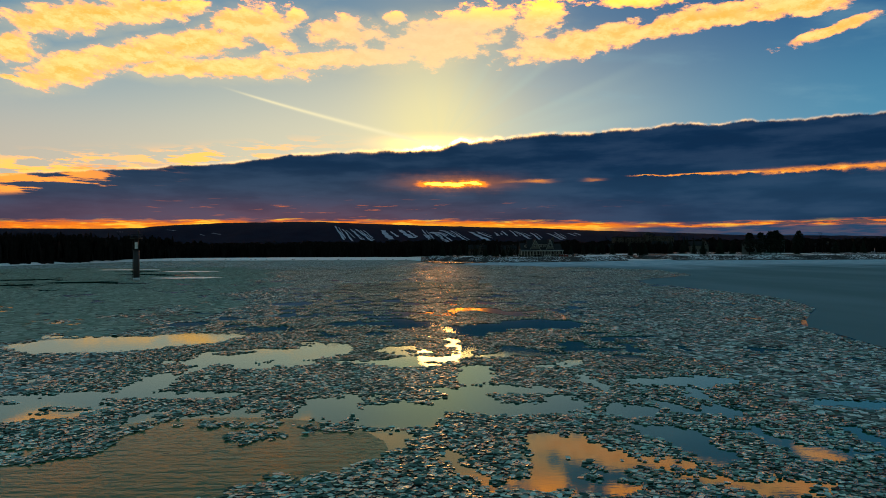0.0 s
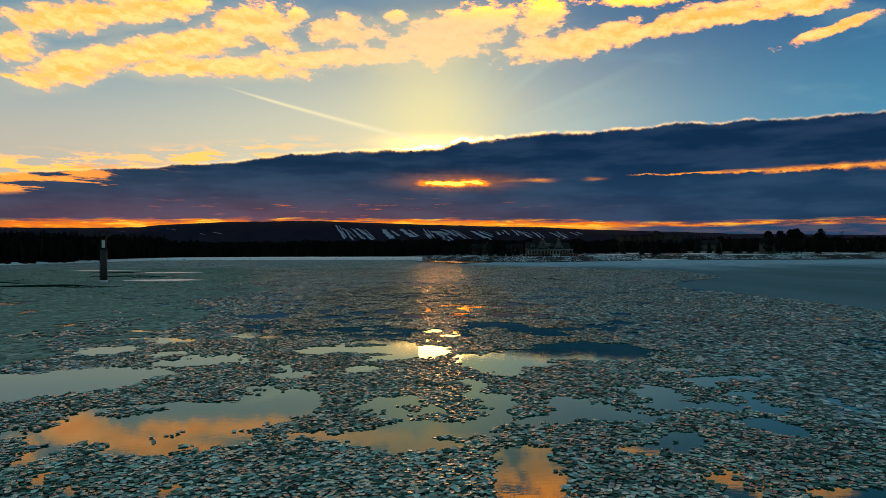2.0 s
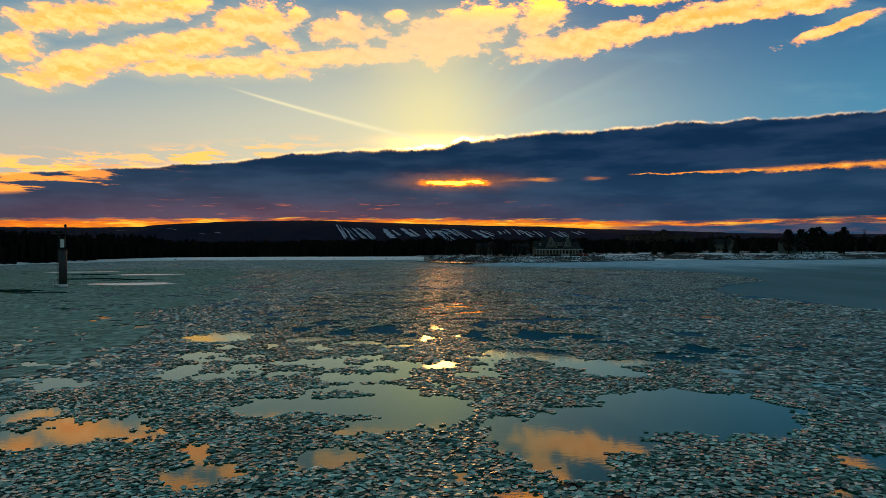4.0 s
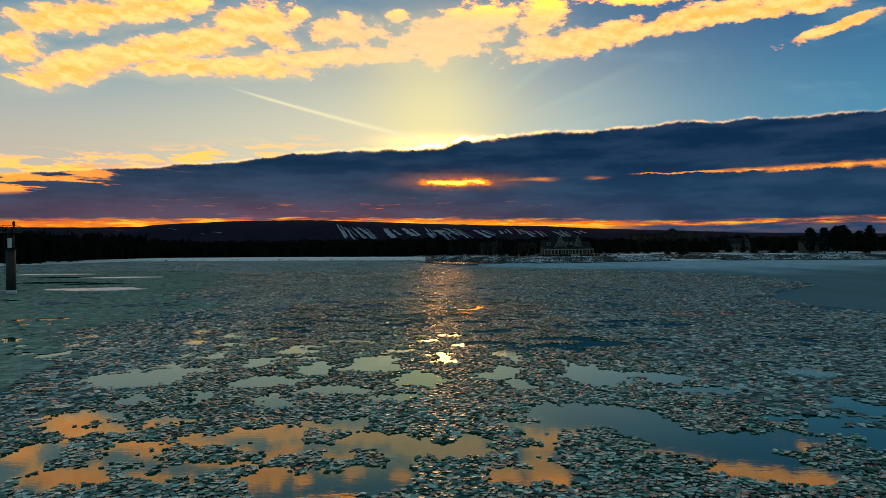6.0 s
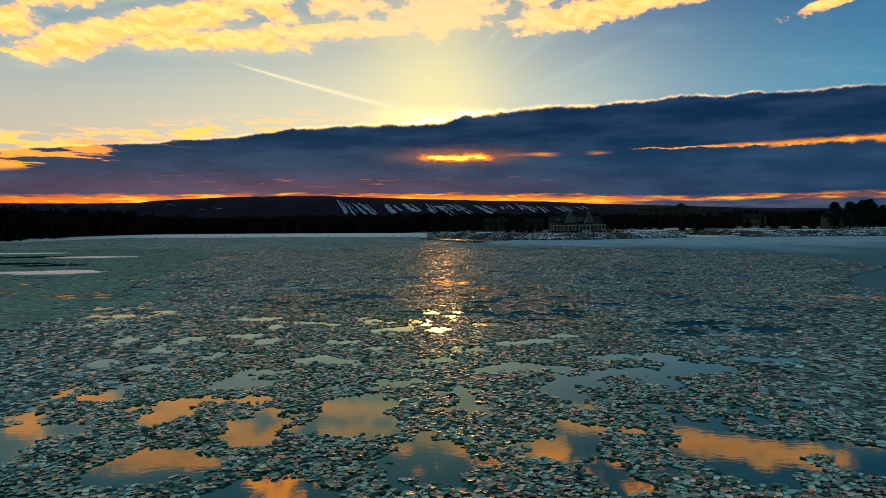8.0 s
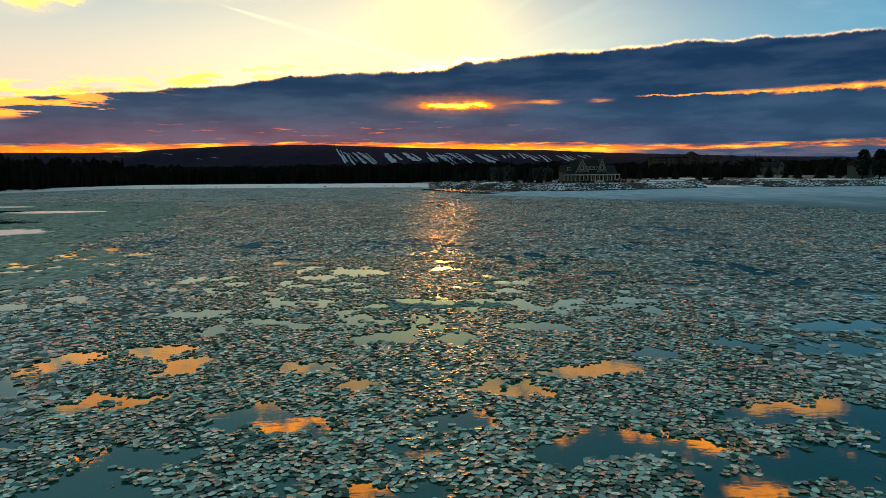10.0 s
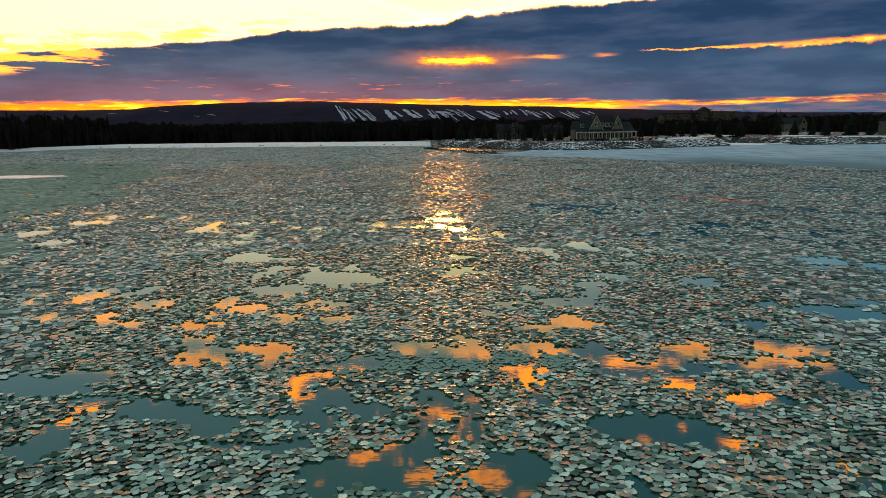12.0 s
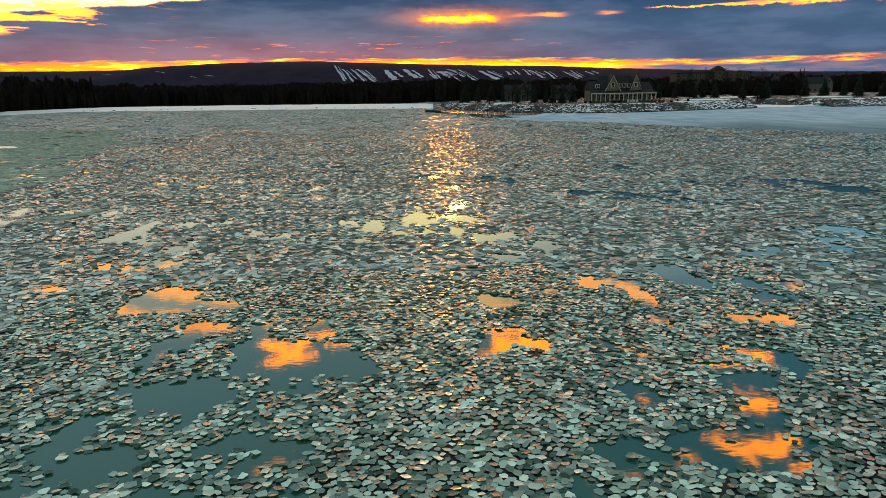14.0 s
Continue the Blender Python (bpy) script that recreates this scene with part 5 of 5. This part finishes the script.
def window(parent, x, y, z, w, h, bars=1, frame_mat=None):
    """A window in a wall that faces the lake: frame proud of the wall, pane set back in it."""
    def frame_shape(bm):
        t = 0.12
        box(bm, x - w / 2 - t, x - w / 2, y - 0.08, y + 0.10, z - t, z + h + t)
        box(bm, x + w / 2, x + w / 2 + t, y - 0.08, y + 0.10, z - t, z + h + t)
        box(bm, x - w / 2, x + w / 2, y - 0.08, y + 0.10, z - t, z)
        box(bm, x - w / 2, x + w / 2, y - 0.08, y + 0.10, z + h, z + h + t)
        for k in range(bars):
            bx = x - w / 2 + w * (k + 1) / (bars + 1)
            box(bm, bx - 0.035, bx + 0.035, y - 0.05, y + 0.08, z, z + h)
    win = one("window", frame_shape, frame_mat or TRIM, parent)
    one("pane", lambda bm: box(bm, x - w / 2, x + w / 2, y - 0.03, y + 0.02, z, z + h), GLASS, win)
    return win


def gable_front(parent, x0, x1, y0, y1, z0, zr, wall_mat, trim=True):
    """A cross gable that looks at the lake: wall triangle, two roof slopes, rakes."""
    xm = (x0 + x1) / 2
    def tri(bm):
        a = [bm.verts.new(p) for p in ((x0, y0, z0), (x1, y0, z0), (xm, y0, zr))]
        b = [bm.verts.new(p) for p in ((x0, y1, z0), (x1, y1, z0), (xm, y1, zr))]
        bm.faces.new(a), bm.faces.new(b[::-1])
        for k in range(3):
            bm.faces.new((a[k], b[k], b[(k + 1) % 3], a[(k + 1) % 3]))
    one("gable", tri, wall_mat, parent)
    for s in (-1, 1):
        xe = x0 - 0.4 if s < 0 else x1 + 0.4
        drop = (zr - z0) * 0.4 / ((x1 - x0) / 2)
        def slab(bm, xe=xe, drop=drop):
            lo, hi = (xe, z0 - drop + 0.06), (xm, zr + 0.06)
            ring = [(lo[0], y0 - 0.4, lo[1]), (hi[0], y0 - 0.4, hi[1]), (hi[0], y1, hi[1]), (lo[0], y1, lo[1])]
            a = [bm.verts.new(p) for p in ring]
            b = [bm.verts.new((p[0], p[1], p[2] + 0.22)) for p in ring]
            bm.faces.new(a), bm.faces.new(b[::-1])
            for k in range(4):
                bm.faces.new((a[k], a[(k + 1) % 4], b[(k + 1) % 4], b[k]))
        one("roof", slab, SHINGLE, parent)
        if trim:
            def rake(bm, xe=xe, drop=drop):
                ring = [(xe, z0 - drop - 0.20), (xm, zr - 0.20), (xm, zr + 0.10), (xe, z0 - drop + 0.10)]
                a = [bm.verts.new((p[0], y0 - 0.46, p[1])) for p in ring]
                b = [bm.verts.new((p[0], y0 - 0.41, p[1])) for p in ring]
                bm.faces.new(a), bm.faces.new(b[::-1])
                for k in range(4):
                    bm.faces.new((a[k], a[(k + 1) % 4], b[(k + 1) % 4], b[k]))
            one("rake_board", rake, TRIM, parent)


def lake_house():
    """The large shingled house on the point: two gables, three dormers, a long colonnaded porch."""
    x0, z0 = 73.5, 3.4
    root = empty("lake_house", pose(x0, 366, z0) @ Matrix.Diagonal((0.95, 1, 1, 1)))
    one("wall", lambda bm: box(bm, -9.5, 9.5, 1.6, 11, -1.2, 4.2), SIDING, root)
    def main_roof(bm):
        gable_prism(bm, -8.3, 8.6, 0.6, 12.0, 4.2, 9.4)
    one("wing_roof", lambda bm: gable_prism(bm, -12.9, -8.3, 0.9, 11.0, 4.0, 7.4), SHINGLE, root)
    one("wing_roof", lambda bm: gable_prism(bm, 8.6, 12.9, 0.9, 11.0, 4.0, 7.0), SHINGLE, root)
    one("roof", main_roof, SHINGLE, root, "dark shingled roof")
    def porch_roof(bm):
        v = [(-13.2, -2.2, 3.0), (13.4, -2.2, 3.0), (12.4, 1.7, 4.25), (-12.4, 1.7, 4.25), (-13.2, -2.2, 2.75), (13.4, -2.2, 2.75), (12.4, 1.7, 2.75), (-12.4, 1.7, 2.75)]
        vs = [bm.verts.new(p) for p in v]
        for q in ((0, 1, 2, 3), (4, 7, 6, 5), (0, 4, 5, 1), (1, 5, 6, 2), (2, 6, 7, 3), (3, 7, 4, 0)):
            bm.faces.new([vs[i] for i in q])
    one("porch_roof", porch_roof, SHINGLE, root)
    one("fascia", lambda bm: box(bm, -13.2, 13.4, -2.28, -2.21, 2.70, 3.02), TRIM, root)
    one("porch_floor", lambda bm: box(bm, -13.0, 13.2, -2.1, 1.6, -1.2, 0.0), TAN, root)
    for k in range(15):
        x = -12.8 + k * (25.8 / 14)
        one("column", lambda bm, x=x: box(bm, x - 0.15, x + 0.15, -2.0, -1.7, 0.0, 2.75, 0.03), TRIM, root)
    gable_front(root, -7.0, -0.8, 0.0, 8, 3.9, 9.5, SIDING)
    gable_front(root, 3.0, 7.8, 0.0, 8, 3.9, 9.5, SIDING)
    for x in (-3.9, 5.4):
        window(root, x, -0.02, 5.2, 1.1, 1.5)
    for x in (-0.9, 1.05, 3.0):
        one("dormer", lambda bm, x=x: box(bm, x - 0.85, x + 0.85, 1.3, 5, 4.9, 6.7), SIDING, root)
        one("dormer_roof", lambda bm, x=x: gable_prism(bm, x - 1.05, x + 1.05, 1.05, 5.5, 6.7, 7.3, "y"), SHINGLE, root)
        window(root, x, 1.28, 5.15, 1.15, 1.35, 1)
    window(root, -9.6, 1.7, 5.0, 1.5, 1.2)
    for x in (-8.2, -6.2, -3.6, -1.2, 1.2, 3.0, 5.4, 7.6):
        window(root, x, 1.55, 0.5, 1.3, 1.9, 1)
    one("door", lambda bm: box(bm, -0.28, 0.72, 1.50, 1.60, 0.0, 2.1), TAN, root)
    for x in (10.2, 11.9):
        window(root, x, 1.55, 0.5, 1.2, 1.9)
    one("wing_wall", lambda bm: box(bm, 9.5, 12.6, 1.65, 10, -1.2, 4.0), SIDING, root)
    one("wing_wall", lambda bm: box(bm, -12.6, -9.5, 1.65, 10, -1.2, 4.0), SIDING, root)
    one("chimney", lambda bm: box(bm, 8.6, 9.8, 8.2, 9.2, 7.0, 10.8, 0.05), TAN, root)
    return tagged(root, "large grey shingled lake house with gables, dormers and porch", "house")


lake_house()


def chalet(x, y, w, h, wall_mat, gables, label):
    """A two-storey house with gables towards the water and a recessed porch."""
    z = ground_at(x, y)
    root = empty("chalet", pose(x, y, z))
    eave = h * 0.55
    one("wall", lambda bm: box(bm, -w / 2, w / 2, 0, 8, -1, eave), wall_mat, root)
    one("roof", lambda bm: gable_prism(bm, -w / 2 - 0.5, w / 2 + 0.5, -0.6, 8.6, eave, h * 0.95), SHINGLE, root)
    for gx, gw in gables:
        gable_front(root, gx - gw / 2, gx + gw / 2, -0.8, 5, eave - 0.4, h * 0.98, wall_mat, False)
        window(root, gx, -0.83, eave + 0.3, 1.1, 1.4, frame_mat=MUTED)
        one("bay", lambda bm, gx=gx, gw=gw: box(bm, gx - gw / 2 + 0.02, gx + gw / 2 - 0.02, -0.78, 0.5, -1, eave - 0.4), wall_mat, root)
        window(root, gx, -0.80, 0.9, 1.6, 1.5, frame_mat=MUTED)
    n = max(2, int(w / 2.6))
    for k in range(n):
        wx = -w / 2 + w * (k + 0.5) / n
        if all(abs(wx - gx) > gw / 2 + 0.8 for gx, gw in gables):
            window(root, wx, -0.02, 0.8, 1.1, 1.4, frame_mat=MUTED)
    one("chimney", lambda bm: box(bm, w * 0.3, w * 0.3 + 0.9, 4.6, 5.5, eave, h * 1.1, 0.04), TAN, root)
    return tagged(root, label, "house", "houses along the shore", "")


chalet(193, 482, 15, 9.0, TAN, [(-4.6, 5.0), (4.6, 5.0)], "tan gabled house beside tall spruces")
chalet(221, 480, 14, 9.0, SIDING, [(4.2, 4.6)], "grey gabled house with a tall chimney")
chalet(39, 402, 11, 7.2, TAN, [(2.0, 4.2)], "dim tan house half hidden behind bare trees")
chalet(60, 404, 9, 6.6, TAN, [(-1.0, 4.0)], "small tan cottage behind bare trees")
chalet(152, 470, 11, 7.5, TAN, [(0.0, 5.0)], "low tan house among conifers")
chalet(290, 430, 12, 7.0, SIDING, [(-2.0, 5.0)], "grey house behind the eastern trees")


def hotel():
    """A long flat-roofed block of several storeys with a hipped tower."""
    root = empty("apartment_building", pose(254, 690, 2))
    one("wall", lambda bm: box(bm, -33, 33, 0, 16, 0, 16.5), TAN, root)
    one("wall", lambda bm: box(bm, 8.5, 31, -1.5, 0.01, 0, 17.6), TAN, root)
    one("cornice", lambda bm: box(bm, -33.5, 33.5, -0.5, 16.5, 16.5, 17.3, 0.1), SHINGLE, root)
    one("tower", lambda bm: box(bm, 0, 8.4, -2, 7, 0, 19.4), TAN, root)
    def cap(bm):
        vs = [bm.verts.new(p) for p in ((-0.9, -2.9, 19.4), (9.3, -2.9, 19.4), (9.3, 7.9, 19.4), (-0.9, 7.9, 19.4), (3, 1.5, 22.6), (5.4, 1.5, 22.6), (5.4, 3.5, 22.6), (3, 3.5, 22.6))]
        for q in ((0, 1, 5, 4), (1, 2, 6, 5), (2, 3, 7, 6), (3, 0, 4, 7), (4, 5, 6, 7), (3, 2, 1, 0)):
            bm.faces.new([vs[i] for i in q])
    one("tower_roof", cap, SHINGLE, root)
    for floor in range(5):
        for k in range(17):
            x = -31 + k * 3.85
            if -1.2 < x < 9.6:
                continue
            y = -1.53 if 8.5 < x < 31 else -0.02
            window(root, x, y, 1.2 + floor * 3.1, 1.3, 1.6, 0, frame_mat=MUTED)
        window(root, 4.2, -2.03, 1.4 + floor * 3.5, 2.0, 1.8, 1, frame_mat=MUTED)
    return tagged(root, "long tan apartment block with a hipped corner tower", "building")


hotel()


def boathouse():
    """A plain pale green building with a lean upper storey behind the spruces."""
    root = empty("boathouse", pose(220, 387, 3.0))
    one("wall", lambda bm: box(bm, -9, 9, 0, 10, -1, 6.2), GREENISH, root)
    one("upper_wall", lambda bm: box(bm, 6, 15, 2, 10.5, -1, 9.2), GREENISH, root)
    one("roof", lambda bm: gable_prism(bm, -9.6, 9.6, -0.7, 10.7, 6.2, 9.6), SHINGLE, root)
    one("flat_roof", lambda bm: box(bm, 5.6, 15.4, 1.6, 10.9, 9.2, 9.6, 0.05), SHINGLE, root)
    for x in (-6.5, -3.0, 1.0, 4.5):
        window(root, x, -0.02, 2.0, 1.6, 1.8)
    one("garage_door", lambda bm: box(bm, -1.6, 0.0, -0.06, 0.02, 0.0, 2.4), TRIM, root)
    return tagged(root, "pale green shore building behind tall spruces", "building")


boathouse()


# ---- channel marker ----
def channel_marker():
    root = empty("channel_marker", pose(-77.2, 173.6, 0))
    def pile(bm):
        tube(bm, (0, 0, -2.0), (0, 0, 8.3), 0.82, 0.80, 24)
    one("pole", pile, STEEL, root, "dark weathered steel pile", True)
    one("band", lambda bm: tube(bm, (0, 0, -0.1), (0, 0, 0.75), 0.88, 0.86, 24), RIME, root, "pale crust of ice at the waterline", True)
    one("flange", lambda bm: tube(bm, (0, 0, 8.3), (0, 0, 8.45), 0.90, 0.90, 24), STEEL, root)
    one("mast", lambda bm: tube(bm, (0, 0, 8.45), (0, 0, 11.6), 0.62, 0.58, 16), STEEL, root, "", True)
    def board(bm):
        box(bm, 0.05, 0.85, -1.02, -0.96, 8.75, 10.55, 0.01)
    one("dayboard", board, PANEL, root, "white rectangular dayboard")
    for z in (9.1, 10.2):
        one("bracket", lambda bm, z=z: box(bm, 0.35, 0.55, -0.97, -0.5, z - 0.05, z + 0.05), STEEL, root)
    one("platform", lambda bm: tube(bm, (0, 0, 11.6), (0, 0, 11.8), 1.65, 1.65, 20), STEEL, root)
    for k in range(10):
        a = k * math.tau / 10
        one("rail_post", lambda bm, a=a: tube(bm, (1.55 * math.cos(a), 1.55 * math.sin(a), 11.8), (1.55 * math.cos(a), 1.55 * math.sin(a), 12.9), 0.035, 0.035, 6), STEEL, root)
    def hoop(bm, z):
        n = 20
        for k in range(n):
            a, b = k * math.tau / n, (k + 1) * math.tau / n
            tube(bm, (1.55 * math.cos(a), 1.55 * math.sin(a), z), (1.55 * math.cos(b), 1.55 * math.sin(b), z), 0.03, 0.03, 5)
    for z in (12.35, 12.9):
        one("rail", lambda bm, z=z: hoop(bm, z), STEEL, root)
    lantern = one("lantern", lambda bm: (tube(bm, (0.6, 0, 11.8), (0.6, 0, 12.9), 0.12, 0.12, 10), tube(bm, (0.6, 0, 12.9), (0.6, 0, 13.55), 0.24, 0.24, 14)), STEEL, root, "small navigation lantern")
    one("cap", lambda bm: tube(bm, (0.6, 0, 13.55), (0.6, 0, 13.85), 0.28, 0.04, 14), STEEL, lantern)
    landing = one("landing", lambda bm: box(bm, -2.25, -0.85, -0.55, 0.55, 0.55, 0.68, 0.01), GALV, root, "icy steel landing stage")
    for x in (-2.2, -1.5):
        for y in (-0.5, 0.5):
            one("stanchion", lambda bm, x=x, y=y: tube(bm, (x, y, -1.0), (x, y, 1.95), 0.045, 0.045, 6), GALV, landing)
    for y in (-0.5, 0.5):
        for z in (1.3, 1.9):
            one("handrail", lambda bm, y=y, z=z: tube(bm, (-2.25, y, z), (-0.9, y, z), 0.04, 0.04, 6), GALV, landing)
    for s in (-0.25, 0.25):
        one("ladder_rail", lambda bm, s=s: tube(bm, (-0.98, s, 0.6), (-0.98, s, 11.7), 0.035, 0.035, 6), STEEL, root)
    for k in range(28):
        one("rung", lambda bm, k=k: tube(bm, (-0.98, -0.25, 0.95 + k * 0.38), (-0.98, 0.25, 0.95 + k * 0.38), 0.022, 0.022, 5), STEEL, root)
    return tagged(root, "dark steel channel marker with ladder, white board and lantern", "channel marker")


channel_marker()


# ---- small things on the shore ----
def lawn_chair():
    root = empty("lawn_chair")
    one("seat", lambda bm: box(bm, -0.3, 0.3, -0.3, 0.25, 0.34, 0.39), TRIM, root)
    def back(bm):
        box(bm, -0.32, 0.32, 0, 0.05, 0, 0.8)
        bmesh.ops.rotate(bm, verts=bm.verts, cent=(0, 0, 0), matrix=Matrix.Rotation(radians(-22), 3, "X"))
        bmesh.ops.translate(bm, verts=bm.verts, vec=(0, 0.22, 0.34))
    one("backrest", back, TRIM, root)
    for s in (-0.36, 0.36):
        one("armrest", lambda bm, s=s: box(bm, s - 0.06, s + 0.06, -0.35, 0.35, 0.56, 0.59), TRIM, root)
        one("leg", lambda bm, s=s: box(bm, s - 0.04, s + 0.04, -0.33, -0.25, 0, 0.56), TRIM, root)
        one("leg", lambda bm, s=s: box(bm, s - 0.04, s + 0.04, 0.25, 0.33, 0, 0.56), TRIM, root)
    return tagged(root, "white wooden lawn chair on the lawn by the porch", "chair", "lawn chairs by the porch", "")


first = lawn_chair()
first.matrix_world = pose(74.6, 361.2, ground_at(74.6, 361.2) + 0.02, 0, 0, 4)
for k in range(1, 4):
    x = 74.6 + 1.15 * k
    copy_thing(first, pose(x, 361.2 + 0.1 * k, ground_at(x, 361.3) + 0.02, 0, 0, 6 * k - 8))


def shrub(x, y, h, w, mat, label, seed):
    r = np.random.RandomState(seed)
    root = empty("shrub", pose(x, y, ground_at(x, y) - 0.05))
    def stems(bm):
        for _ in range(70):
            a, l = r.uniform(0, math.tau), r.uniform(0.1, 1.0)
            tube(bm, (0.2 * l * math.cos(a), 0.2 * l * math.sin(a), 0), (w * l * math.cos(a), w * l * math.sin(a), h * r.uniform(0.6, 1.0) * (1.1 - 0.4 * l)), 0.05, 0.015, 3)
    one("stems", stems, mat, root)
    return tagged(root, label, "shrub", "shrubs round the lake house", "")


for k, (x, y) in enumerate([(83.6, 361.5), (85.2, 362.0), (86.6, 361.6), (88.0, 362.2)]):
    shrub(x, y, 1.7, 0.9, REDTWIG, "red-stemmed leafless shrub beside the porch", 40 + k)
for k, (x, y) in enumerate([(58.5, 362), (60.2, 361.0), (69, 360.5), (71, 360.8), (92, 364), (95, 366), (100, 368)]):
    shrub(x, y, 1.2, 1.0, TWIG, "low dark leafless shrub on the snowy lawn", 60 + k)


def drift(x, y, rx, ry, h, seed):
    """A long heap of snow on the ground."""
    r = np.random.RandomState(seed)
    n, m = 24, 5
    z0 = ground_at(x, y)
    verts, faces = [(x, y, z0 + h)], []
    wob = 1 + 0.25 * np.sin(np.arange(n) * math.tau / n * 3 + seed) + r.uniform(-0.08, 0.08, n)
    for j in range(1, m + 1):
        f = j / m
        for k in range(n):
            a = k * math.tau / n
            px, py = x + rx * f * wob[k] * math.cos(a), y + ry * f * wob[k] * math.sin(a)
            verts.append((px, py, ground_at(px, py) + h * (1 - f * f) - (0.15 if j == m else 0)))
    for k in range(n):
        faces.append((0, 1 + k, 1 + (k + 1) % n))
        for j in range(m - 1):
            a, b = 1 + j * n, 1 + (j + 1) * n
            faces.append((a + k, b + k, b + (k + 1) % n, a + (k + 1) % n))
    return tagged(put("snow_drift", verts, faces, SNOW, None, True), "low drift of old white snow on the shore", "snow drift", "snow drifts on the point", "")


for k, (x, rx, d, ry) in enumerate([(14, 7, 9, 1.5), (26, 8, 10, 1.5), (48, 7, 9, 1.6), (64, 10, 9, 1.4), (84, 12, 9, 1.5), (104, 10, 10, 1.5), (113, 12, 22, 2.0), (140, 14, 20, 2.0),
                                    (160, 16, 11, 1.6), (185, 18, 14, 2.2), (214, 14, 11, 2.0), (246, 18, 13, 2.4), (282, 24, 11, 2.4), (170, 12, 30, 2.0), (230, 20, 32, 2.5)]):
    drift(x, float(shore(x)) + d, rx, ry, 0.55, k)


def shore_rock(x, y, size, seed):
    """A dark half-buried stone on the shore ice."""
    r = np.random.RandomState(seed)
    bm = bmesh.new()
    bmesh.ops.create_icosphere(bm, subdivisions=2, radius=size)
    for v in bm.verts:
        v.co *= 1 + r.uniform(-0.16, 0.16)
        v.co.z *= 0.6
    ob = part("stone", bm, STEEL, None, "", False)
    ob.location = (x, y, 0.3)
    return tagged(ob, "dark half-buried stone on the snowy shore ice", "stone", "stones on the shore ice", "")


r = np.random.RandomState(77)
for k in range(26):
    x = r.uniform(-190, -8)
    shore_rock(x, float(shore(x)) + r.uniform(-9, 2), r.uniform(0.25, 0.7), k)
